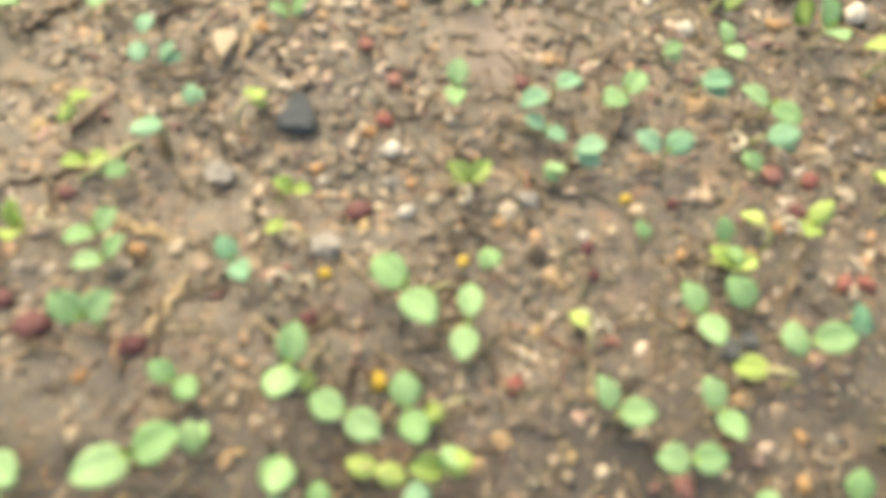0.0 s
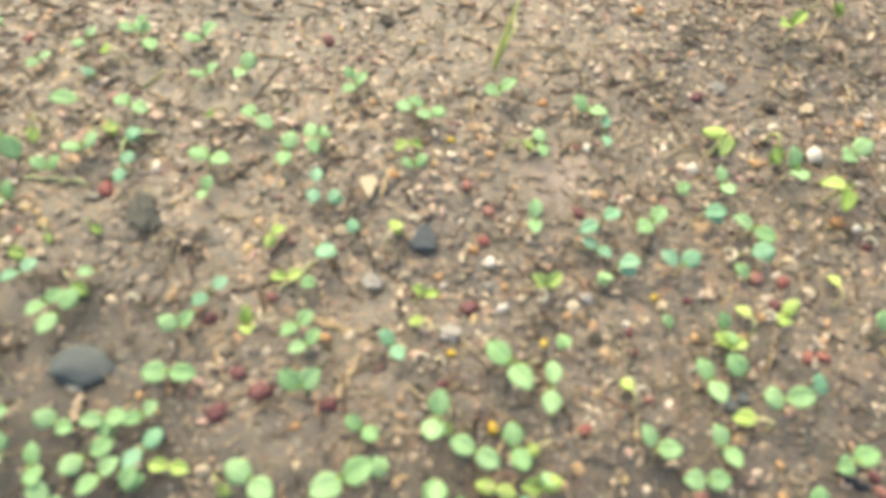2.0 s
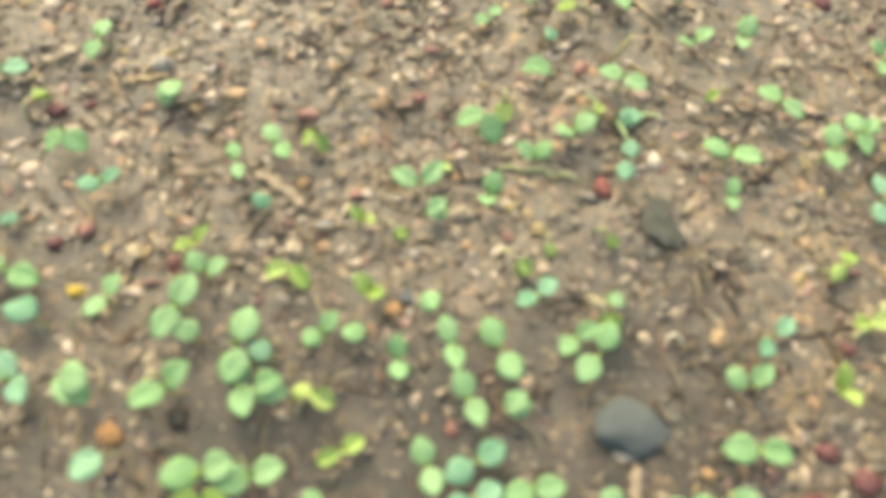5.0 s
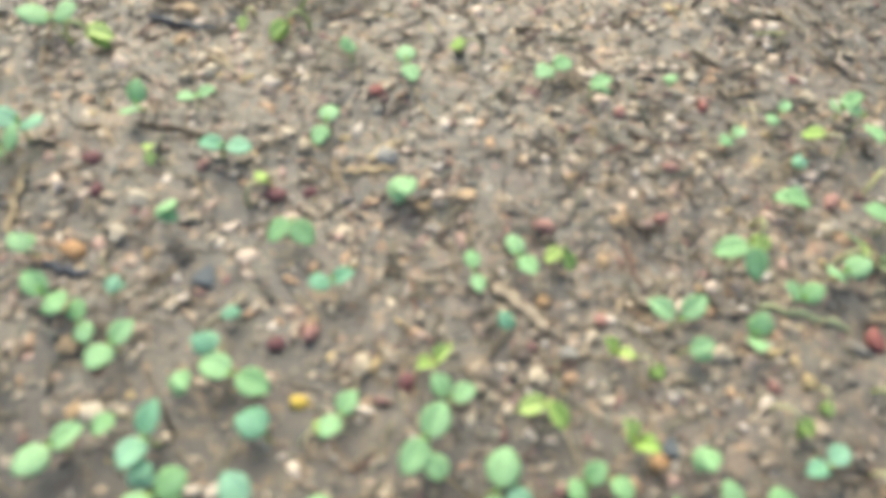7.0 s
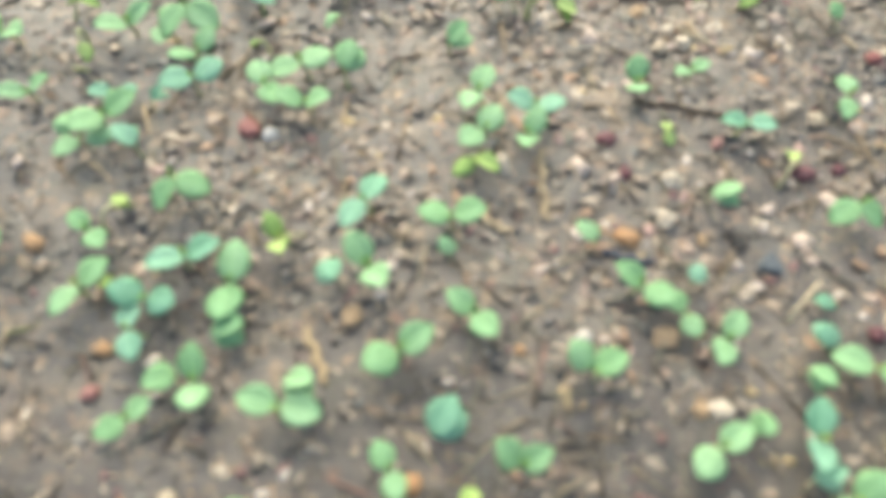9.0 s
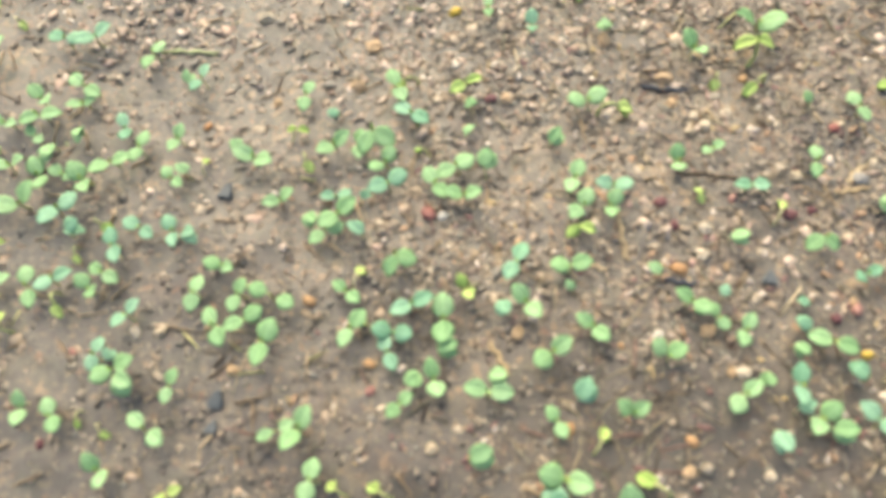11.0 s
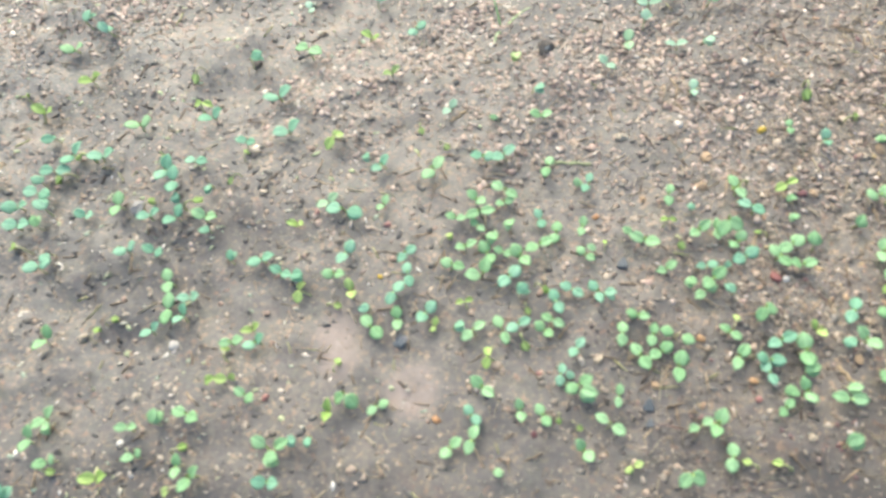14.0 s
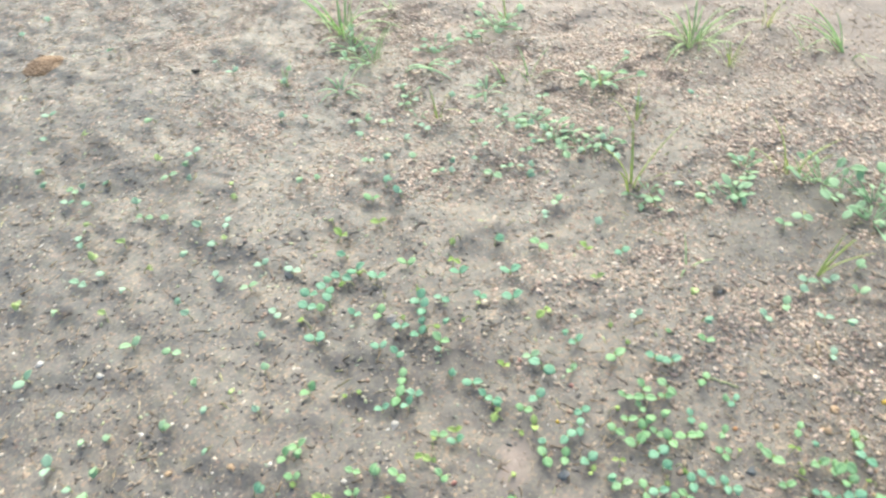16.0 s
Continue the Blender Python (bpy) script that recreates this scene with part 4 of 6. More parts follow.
sprout(-392, 111, 11, 9.5, 0.0, "y")
sprout(-403, 113, 27, 9.5, 3.5, "g")
sprout(-434, 149, 283, 7.8, 2.2, "b")
sprout(-401, 154, 205, 7.2, 0.0, "g")
sprout(-419, 170, 28, 6.6, 0.0, "y")
sprout(-395, 190, 85, 7.7, 0.0, "b")
sprout(-446, 193, 277, 9.8, 0.0, "y")
sprout(-494, -81, 20, 9.8, 3.3, "g", -1)
sprout(-463, -66, 162, 5.5, 0.0, "y")
sprout(-474, -65, 270, 8.2, 4.0, "g")
sprout(-492, -51, 33, 6.6, 4.4, "g")
sprout(-483, -49, 255, 9.9, 3.6, "g")
sprout(-507, -21, 265, 10.0, 4.8, "g")
sprout(-459, -14, 124, 7.4, 4.0, "b")
sprout(-475, -8, 250, 8.5, 4.4, "g")
sprout(-459, -6, 187, 8.5, 3.5, "b")
sprout(-469, -5, 164, 5.2, 0.0, "y")
sprout(-510, -2, 354, 8.0, 6.4, "g")
sprout(-481, 6, 338, 6.9, 3.6, "g")
sprout(-454, 6, 40, 9.2, 4.3, "b")
sprout(-479, 12, 81, 6.4, 0.0, "y")
sprout(-463, 21, 38, 9.3, 3.7, "g", -1)
sprout(-497, 29, 44, 7.6, 4.4, "g")
sprout(-484, 32, 151, 7.7, 0.0, "b")
sprout(-506, 34, 313, 7.1, 0.0, "g")
sprout(-494, 37, 231, 10.0, 4.7, "g")
sprout(-498, 46, 23, 6.6, 3.6, "b")
sprout(-486, 49, 59, 4.8, 0.0, "b")
sprout(-477, 55, 220, 9.1, 4.4, "b")
sprout(-458, 59, 314, 8.6, 4.1, "g")
sprout(-482, 65, 238, 8.0, 2.6, "g")
sprout(-505, 68, 45, 9.2, 3.7, "g")
sprout(-451, 68, 44, 9.6, 4.8, "g")
sprout(-495, 71, 279, 7.4, 3.5, "g")
sprout(-488, 74, 34, 11.1, 3.2, "g", -1)
sprout(-467, 75, 163, 5.0, 0.0, "y")
sprout(-450, 89, 266, 5.8, 0.0, "g")
sprout(-476, 90, 345, 8.9, 4.4, "b")
sprout(-486, 102, 304, 9.1, 4.8, "g")
sprout(-452, 102, 246, 5.9, 0.0, "g")
sprout(-482, 108, 214, 7.2, 0.0, "y")
sprout(-456, 110, 37, 7.9, 4.2, "y")
sprout(-456, 156, 285, 5.7, 2.9, "g")
sprout(-524, -82, 40, 5.5, 3.1, "y")
sprout(-552, -80, 140, 8.4, 2.5, "g")
sprout(-559, -66, 328, 5.1, 0.0, "y")
sprout(-569, -64, 281, 4.6, 0.0, "y")
sprout(-540, -62, 333, 8.3, 5.5, "g")
sprout(-555, -48, 343, 10.1, 0.0, "g")
sprout(-538, -45, 269, 6.7, 3.7, "g")
sprout(-561, -44, 38, 8.5, 4.8, "g")
sprout(-567, -39, 82, 5.2, 0.0, "b")
sprout(-566, -22, 67, 7.5, 3.4, "b")
sprout(-529, -19, 314, 9.0, 4.7, "g")
sprout(-518, -14, 223, 8.5, 4.2, "g")
sprout(-541, -8, 277, 8.0, 4.0, "g")
sprout(-524, -5, 271, 7.4, 3.6, "g")
sprout(-534, 5, 354, 7.5, 2.9, "g")
sprout(-552, 15, 349, 7.7, 0.0, "b")
sprout(-560, 15, 306, 7.7, 4.2, "b")
sprout(-521, 39, 41, 7.8, 2.8, "g")
sprout(-568, 44, 149, 6.2, 0.0, "g")
sprout(-560, 48, 97, 4.9, 0.0, "y")
sprout(-537, 54, 347, 10.3, 4.2, "g")
sprout(-548, 60, 141, 6.2, 0.0, "g")
sprout(-516, 60, 305, 6.8, 0.0, "y")
sprout(-524, 73, 10, 5.6, 2.5, "y")
sprout(-511, 85, 193, 5.7, 0.0, "b")
sprout(-526, 91, 273, 7.7, 4.2, "g")
sprout(-596, -103, 215, 5.8, 0.0, "g")
sprout(-626, -96, 236, 8.4, 3.7, "g")
sprout(-615, -89, 262, 8.9, 4.5, "g")
sprout(-618, -75, 319, 7.2, 3.6, "b")
sprout(-578, -66, 316, 7.4, 3.5, "g")
sprout(-591, -66, 294, 7.5, 2.5, "g")
sprout(-616, -58, 328, 9.5, 3.9, "g")
sprout(-572, -40, 277, 6.9, 3.7, "b")
sprout(-617, -39, 277, 7.8, 3.5, "y")
sprout(-630, -24, 236, 8.6, 5.0, "g")
sprout(-599, -23, 303, 7.7, 0.0, "y")
sprout(-612, -20, 307, 8.4, 5.8, "g")
sprout(-603, -15, 33, 8.4, 4.0, "b")
sprout(-587, -15, 334, 7.7, 2.9, "g")
sprout(-583, -8, 347, 7.7, 4.0, "g")
sprout(-601, -1, 300, 5.5, 0.0, "y")
sprout(-583, 4, 296, 8.3, 4.0, "b")
sprout(-605, 8, 31, 8.6, 0.0, "b")
sprout(-595, 13, 342, 6.7, 0.0, "y")
sprout(-575, 14, 343, 7.8, 4.3, "b")
sprout(-615, 15, 241, 9.9, 4.9, "b")
sprout(-611, 30, 325, 10.0, 4.1, "g")
sprout(-623, 32, 350, 7.0, 2.9, "g")
sprout(-571, 39, 331, 6.8, 3.8, "g")
sprout(-601, 40, 211, 9.4, 5.1, "g")
sprout(-592, 51, 269, 8.2, 4.3, "g")
sprout(-623, 52, 290, 7.8, 0.0, "g")
sprout(-576, 58, 272, 7.5, 3.4, "g")
sprout(-604, 60, 300, 7.7, 3.3, "b")
sprout(-585, 91, 91, 6.0, 0.0, "g")
sprout(-578, 91, 83, 7.2, 4.3, "b")
sprout(-607, 100, 83, 8.2, 4.9, "g")
sprout(-619, 139, 2, 8.7, 3.4, "g")
sprout(-624, 160, 345, 8.3, 0.0, "b")
sprout(-676, -83, 41, 7.1, 4.0, "g")
sprout(-679, -27, 285, 8.5, 3.5, "g")
sprout(-655, -25, 89, 5.7, 2.7, "y")
sprout(-639, -23, 359, 7.5, 0.0, "b")
sprout(-662, -19, 248, 9.6, 3.6, "b")
sprout(-685, -11, 78, 9.3, 4.9, "b")
sprout(-640, -6, 22, 5.7, 3.2, "y")
sprout(-680, 3, 297, 8.7, 4.7, "b")
sprout(-635, 15, 50, 10.8, 5.5, "g", 1)
sprout(-653, 16, 352, 8.5, 4.1, "g")
sprout(-686, 18, 238, 8.2, 4.0, "b")
sprout(-633, 29, 307, 9.6, 3.8, "g")
sprout(-648, 31, 31, 8.5, 2.8, "g")
sprout(-663, 33, 56, 7.4, 0.0, "y")
sprout(-632, 40, 303, 9.1, 0.0, "g")
sprout(-644, 47, 153, 6.6, 3.1, "g")
sprout(-659, 49, 184, 7.4, 3.3, "g")
sprout(-644, 56, 203, 10.0, 5.3, "g")
sprout(-649, 66, 330, 8.8, 3.4, "g")
sprout(-630, 68, 33, 7.4, 2.8, "g")
sprout(-632, 76, 338, 9.5, 5.8, "g")
sprout(-683, 82, 57, 10.8, 5.1, "g")
sprout(-652, 99, 2, 8.5, 4.6, "b")
sprout(-638, 103, 51, 9.8, 4.3, "b")
sprout(-683, 106, 331, 6.0, 0.0, "y")
sprout(-652, 133, 173, 6.0, 0.0, "g")
sprout(-725, -141, 9, 9.2, 3.5, "b")
sprout(-728, -128, 13, 9.9, 0.0, "g")
sprout(-732, -119, 8, 10.0, 6.7, "g", 1)
sprout(-720, -115, 340, 6.9, 0.0, "b")
sprout(-710, -113, 299, 6.1, 0.0, "b")
sprout(-704, -93, 284, 8.7, 2.6, "y")
sprout(-695, -85, 6, 10.6, 5.2, "g", -1)
sprout(-710, -65, 82, 6.1, 0.0, "y")
sprout(-694, -36, 331, 10.0, 5.3, "g")
sprout(-726, -26, 1, 6.4, 0.0, "y")
sprout(-702, -25, 201, 7.5, 0.0, "b")
sprout(-715, -15, 307, 9.1, 3.5, "y")
sprout(-730, -6, 11, 8.6, 3.5, "g")
sprout(-726, 10, 259, 10.0, 4.0, "b")
sprout(-737, 40, 356, 11.9, 8.3, "b")
sprout(-712, 51, 259, 7.3, 2.9, "g")
sprout(-722, 80, 66, 9.5, 3.7, "b")
sprout(-736, 86, 337, 7.0, 0.0, "b")
sprout(-704, 119, 296, 6.2, 0.0, "y")
sprout(-730, 206, 242, 9.2, 4.2, "b")
sprout(-783, -158, 216, 8.3, 0.0, "y")
sprout(-773, -150, 247, 9.7, 3.6, "g")
sprout(-785, -146, 288, 8.3, 2.9, "g")
sprout(-791, -137, 37, 6.8, 0.0, "y")
sprout(-790, -116, 358, 9.8, 5.2, "g")
sprout(-759, -96, 348, 8.1, 3.3, "g")
sprout(-782, -91, 19, 8.3, 3.4, "y")
sprout(-776, -84, 310, 6.0, 0.0, "y")
sprout(-783, -74, 117, 7.6, 0.0, "y")
sprout(-783, -65, 26, 8.4, 3.8, "g")
sprout(-767, -62, 42, 9.0, 3.0, "b")
sprout(-773, -54, 30, 8.3, 3.1, "y")
sprout(-750, -22, 271, 8.8, 3.6, "y")
sprout(-754, -13, 351, 9.6, 0.0, "b")
sprout(-767, -12, 342, 9.1, 3.7, "b")
sprout(-806, -8, 92, 8.0, 0.0, "b")
sprout(-786, -5, 27, 10.2, 4.6, "b")
sprout(-769, 25, 1, 7.8, 3.2, "y")
sprout(-764, 96, 64, 10.2, 4.0, "y")
sprout(-800, 96, 42, 12.0, 4.1, "b")
sprout(-810, 171, 342, 12.0, 6.7, "g")
sprout(-766, 196, 350, 9.3, 3.9, "y")
sprout(-869, -169, 2, 6.7, 0.0, "y")
sprout(-833, -165, 25, 10.4, 4.2, "y")
sprout(-868, -164, 38, 8.4, 2.8, "g")
sprout(-816, -147, 36, 7.8, 2.2, "g")
sprout(-827, -132, 19, 7.9, 3.2, "g")
sprout(-811, -122, 85, 9.3, 0.0, "g")
sprout(-845, -69, 229, 8.2, 3.2, "b")
sprout(-825, -55, 271, 9.6, 2.4, "b")
sprout(-838, -53, 281, 11.4, 5.6, "g")
sprout(-826, -42, 21, 8.9, 3.6, "b")
sprout(-846, -34, 298, 9.9, 4.6, "g")
sprout(-867, -15, 357, 9.4, 3.6, "b")
sprout(-832, 6, 196, 7.5, 0.0, "b")
sprout(-859, 12, 65, 10.3, 2.8, "b")
sprout(-834, 15, 357, 10.9, 4.0, "g")
sprout(-852, 24, 49, 9.5, 0.0, "y")
sprout(-866, 27, 344, 7.9, 0.0, "b")
sprout(-844, 39, 299, 7.8, 0.0, "b")
sprout(-826, 51, 239, 6.8, 0.0, "y")
sprout(-863, 59, 9, 8.9, 4.6, "b")
sprout(-827, 71, 101, 6.1, 0.0, "y")
sprout(-830, 82, 355, 8.8, 4.2, "b")
sprout(-867, 99, 37, 11.1, 3.3, "b")
sprout(-820, 126, 32, 12.6, 4.5, "b")
sprout(-854, 161, 27, 10.6, 0.0, "b")
sprout(-887, -187, 82, 9.4, 0.0, "b")
sprout(-888, -154, 282, 9.4, 3.0, "g")
sprout(-879, -145, 340, 8.5, 0.0, "g")
sprout(-885, -140, 239, 9.4, 3.5, "g")
sprout(-915, -92, 261, 10.6, 3.2, "g")
sprout(-883, -82, 90, 6.9, 0.0, "y")
sprout(-877, -70, 43, 6.0, 0.0, "y")
sprout(-885, -19, 36, 9.6, 3.6, "b")
sprout(-880, 10, 23, 9.7, 4.3, "b")
sprout(-911, 14, 279, 11.0, 4.7, "g")
sprout(-889, 19, 62, 7.2, 0.0, "y")
sprout(-872, 39, 285, 11.5, 4.8, "b")
sprout(-885, 48, 266, 11.8, 4.1, "b")
sprout(-898, 63, 321, 6.5, 0.0, "y")
sprout(-927, 85, 28, 12.0, 4.0, "g")
sprout(-882, 111, 13, 8.5, 3.3, "y")
sprout(-898, 140, 256, 9.9, 0.0, "y")
sprout(-952, -43, 30, 11.3, 5.4, "b")
sprout(-950, -36, 241, 8.5, 0.0, "b")
sprout(-975, -33, 178, 10.7, 0.0, "y")
sprout(-985, -17, 13, 11.9, 5.4, "b")
sprout(-971, -11, 125, 9.8, 0.0, "g")
sprout(-936, 2, 2, 9.4, 3.5, "b")
sprout(-975, 3, 152, 10.9, 0.0, "b")
sprout(-986, 13, 359, 12.0, 6.7, "b")
sprout(-968, 30, 213, 10.9, 0.0, "y")
sprout(-980, 33, 11, 12.0, 7.3, "b")
sprout(-957, 48, 180, 11.8, 0.0, "y")
sprout(-971, 49, 255, 12.0, 4.0, "b")
sprout(-941, 50, 25, 12.0, 4.8, "b")
sprout(-996, -2, 10, 12.0, 4.4, "b")
sprout(-993, 24, 167, 9.2, 0.0, "b")
sprout(-1003, 60, 196, 10.5, 0.0, "b")
sprout(-1027, 87, 353, 12.0, 5.3, "y")
sprout(-1049, 97, 148, 9.0, 0.0, "y")
sprout(-996, 122, 35, 10.8, 4.5, "y")
sprout(-1029, 150, 7, 12.0, 4.7, "g")
sprout(-1005, 172, 143, 11.2, 0.0, "b")
sprout(-1029, 183, 78, 11.6, 0.0, "b")

# seedlings farther along the bed
far_sprout(-513, 220, 309, 7.9, 0.0, "b")
far_sprout(-559, 239, 78, 9.0, 0.0, "b")
far_sprout(-515, 262, 12, 10.3, 2.4, "g")
far_sprout(-521, 296, 76, 10.6, 0.0, "g")
far_sprout(-599, 318, 353, 9.7, 4.4, "g")
far_sprout(-585, 335, 4, 11.0, 5.5, "g")
far_sprout(-647, 188, 283, 8.6, 0.0, "y")
far_sprout(-688, 321, 194, 10.9, 0.0, "g")
far_sprout(-651, 336, 52, 11.0, 5.3, "g")
far_sprout(-651, 360, 276, 9.6, 0.0, "b")
far_sprout(-669, 400, 181, 9.4, 0.0, "b")
far_sprout(-736, 296, 195, 10.8, 0.0, "g")
far_sprout(-715, 333, 234, 11.1, 0.0, "b")
far_sprout(-771, 237, 74, 9.3, 0.0, "b")
far_sprout(-805, 353, 324, 12.5, 8.0, "b")
far_sprout(-766, 513, 154, 9.2, 0.0, "b")
far_sprout(-858, 324, 327, 12.5, 9.6, "g")
far_sprout(-839, 336, 250, 10.4, 0.0, "b")
far_sprout(-827, 370, 68, 9.1, 0.0, "b")
far_sprout(-818, 461, 167, 10.2, 0.0, "b")
far_sprout(-918, 253, 4, 12.3, 7.0, "g")
far_sprout(-875, 271, 38, 10.0, 0.0, "b")
far_sprout(-908, 272, 46, 8.1, 4.7, "g")
far_sprout(-892, 278, 215, 8.6, 0.0, "b")
far_sprout(-883, 287, 105, 7.9, 0.0, "b")
far_sprout(-901, 306, 46, 8.3, 4.8, "g")
far_sprout(-899, 323, 188, 8.8, 0.0, "b")
far_sprout(-922, 349, 46, 8.7, 5.0, "g")
far_sprout(-897, 350, 323, 10.8, 8.6, "b")
far_sprout(-921, 356, 112, 9.7, 0.0, "b")
far_sprout(-924, 395, 339, 10.0, 6.2, "b")
far_sprout(-875, 556, 198, 9.8, 0.0, "b")
far_sprout(-955, -188, 300, 7.3, 0.0, "b")
far_sprout(-948, -133, 163, 7.3, 0.0, "b")
far_sprout(-983, -131, 305, 6.6, 0.0, "y")
far_sprout(-975, -94, 133, 8.5, 0.0, "g")
far_sprout(-981, 227, 46, 8.1, 4.7, "g")
far_sprout(-966, 235, 91, 7.9, 0.0, "b")
far_sprout(-975, 250, 2, 8.8, 0.0, "b")
far_sprout(-951, 265, 218, 8.0, 0.0, "b")
far_sprout(-950, 291, 269, 10.0, 0.0, "b")
far_sprout(-988, 329, 46, 8.8, 5.1, "g")
far_sprout(-931, 339, 94, 9.2, 0.0, "b")
far_sprout(-939, 352, 25, 11.0, 7.4, "g")
far_sprout(-968, 360, 346, 10.0, 8.0, "b")
far_sprout(-970, 374, 29, 9.7, 0.0, "b")
far_sprout(-941, 425, 46, 9.3, 5.3, "g")
far_sprout(-1042, -280, 232, 7.8, 0.0, "b")
far_sprout(-1021, -276, 219, 8.6, 0.0, "g")
far_sprout(-1036, -256, 327, 9.7, 0.0, "g")
far_sprout(-1009, -192, 81, 9.5, 0.0, "g")
far_sprout(-990, -160, 317, 7.5, 0.0, "b")
far_sprout(-1019, -145, 346, 8.7, 0.0, "g")
far_sprout(-1005, -68, 74, 7.8, 0.0, "b")
far_sprout(-1012, -40, 352, 9.9, 4.9, "b")
far_sprout(-1039, 16, 5, 11.4, 5.3, "b")
far_sprout(-1026, 234, 134, 10.6, 0.0, "g")
far_sprout(-1018, 374, 46, 11.2, 5.3, "g")
far_sprout(-1030, 404, 197, 10.2, 0.0, "b")
far_sprout(-1078, -277, 321, 12.1, 4.3, "b")
far_sprout(-1072, -245, 293, 7.5, 0.0, "g")
far_sprout(-1057, -229, 136, 7.4, 0.0, "g")
far_sprout(-1073, -132, 23, 10.2, 6.5, "g")
far_sprout(-1101, -90, 187, 9.5, 0.0, "b")
far_sprout(-1109, -35, 344, 9.7, 5.9, "b")
far_sprout(-1064, -28, 50, 10.4, 5.4, "g")
far_sprout(-1076, 4, 62, 9.6, 3.8, "b")
far_sprout(-1075, 202, 18, 8.9, 4.3, "g")
far_sprout(-1056, 219, 317, 11.9, 0.0, "b")
far_sprout(-1057, 264, 59, 9.8, 0.0, "b")
far_sprout(-1107, 284, 46, 9.2, 5.2, "g")
far_sprout(-1052, 297, 352, 10.0, 5.8, "b")
far_sprout(-1109, 329, 46, 9.4, 5.4, "g")
far_sprout(-1108, 341, 357, 11.9, 10.5, "b")
far_sprout(-1053, 368, 85, 10.1, 0.0, "b")
far_sprout(-1093, 436, 47, 10.0, 5.7, "b")
far_sprout(-1101, 514, 218, 12.5, 0.0, "b")
far_sprout(-1113, -239, 298, 8.4, 0.0, "b")
far_sprout(-1123, -147, 243, 12.5, 4.5, "g")
far_sprout(-1123, -83, 45, 8.6, 0.0, "b")
far_sprout(-1149, -5, 238, 10.2, 0.0, "b")
far_sprout(-1141, 9, 152, 7.4, 0.0, "y")
far_sprout(-1159, 29, 296, 9.3, 4.8, "b")
far_sprout(-1133, 133, 305, 10.7, 0.0, "g")
far_sprout(-1118, 148, 102, 8.3, 0.0, "g")
far_sprout(-1121, 241, 190, 11.3, 0.0, "b")
far_sprout(-1150, 264, 46, 9.3, 5.3, "b")
far_sprout(-1136, 278, 70, 10.0, 0.0, "g")
far_sprout(-1138, 359, 47, 9.8, 5.5, "b")
far_sprout(-1158, 460, 356, 12.5, 9.1, "b")
far_sprout(-1126, 487, 47, 10.6, 5.9, "g")
far_sprout(-1115, 510, 200, 11.4, 0.0, "b")
far_sprout(-1183, -235, 277, 12.3, 5.3, "b")
far_sprout(-1188, -137, 198, 9.1, 0.0, "y")
far_sprout(-1194, -104, 297, 8.6, 0.0, "b")
far_sprout(-1196, -66, 39, 8.1, 0.0, "y")
far_sprout(-1172, -30, 321, 10.3, 0.0, "b")
far_sprout(-1191, 9, 187, 11.8, 0.0, "b")
far_sprout(-1187, 67, 58, 7.8, 0.0, "y")
far_sprout(-1208, 84, 307, 7.4, 0.0, "y")
far_sprout(-1219, 238, 175, 8.7, 0.0, "b")
far_sprout(-1286, -182, 346, 12.5, 0.0, "y")
far_sprout(-1238, -165, 303, 9.4, 0.0, "g")
far_sprout(-1251, -124, 10, 12.0, 6.9, "b")
far_sprout(-1239, -102, 232, 9.6, 0.0, "b")
far_sprout(-1274, -90, 146, 12.3, 0.0, "y")
far_sprout(-1261, -56, 202, 11.1, 0.0, "y")
far_sprout(-1268, -14, 16, 10.0, 7.5, "g")
far_sprout(-1243, -1, 186, 9.8, 0.0, "g")
far_sprout(-1272, 65, 19, 9.0, 0.0, "b")
far_sprout(-1250, 223, 108, 10.2, 0.0, "b")
far_sprout(-1311, -83, 339, 11.5, 7.6, "b")
far_sprout(-1324, -60, 243, 8.4, 0.0, "y")
far_sprout(-1308, 2, 149, 11.7, 0.0, "b")
far_sprout(-1314, 60, 58, 10.7, 6.5, "g")
far_sprout(-1309, 87, 347, 9.4, 0.0, "g")
far_sprout(-1308, 104, 74, 10.8, 6.5, "b")
far_sprout(-1317, 294, 20, 11.1, 0.0, "b")
far_sprout(-1331, 322, 53, 9.8, 0.0, "g")
far_sprout(-1398, -44, 34, 9.7, 4.4, "b")
far_sprout(-1371, -33, 258, 12.2, 0.0, "b")
far_sprout(-1409, -12, 338, 11.3, 0.0, "b")
far_sprout(-1386, 8, 285, 9.7, 0.0, "b")
far_sprout(-1352, 75, 130, 11.0, 0.0, "y")
far_sprout(-1465, -39, 13, 11.7, 0.0, "b")
far_sprout(-1412, -26, 1, 11.3, 6.5, "g")
far_sprout(-1438, 127, 261, 12.5, 0.0, "g")
far_sprout(-1418, 281, 74, 11.8, 5.1, "b")
far_sprout(-1469, 290, 267, 9.8, 0.0, "b")
far_sprout(-1499, -24, 316, 12.5, 0.0, "g")
far_sprout(-1503, 59, 91, 9.3, 0.0, "y")
far_sprout(-1557, 22, 211, 9.6, 0.0, "b")
far_sprout(-1607, 64, 68, 11.7, 5.2, "b")
far_sprout(-1680, 234, 261, 12.5, 0.0, "b")
far_sprout(-1903, 197, 145, 12.5, 0.0, "b")
far_sprout(-1908, 254, 168, 12.5, 0.0, "b")
far_sprout(-737, 160, 52, 8.2, 3.7, "y")
far_sprout(-751, 45, 46, 8.9, 4.0, "g")
far_sprout(-519, 177, 281, 7.6, 3.4, "b")
far_sprout(-652, 371, 30, 9.9, 4.5, "g")
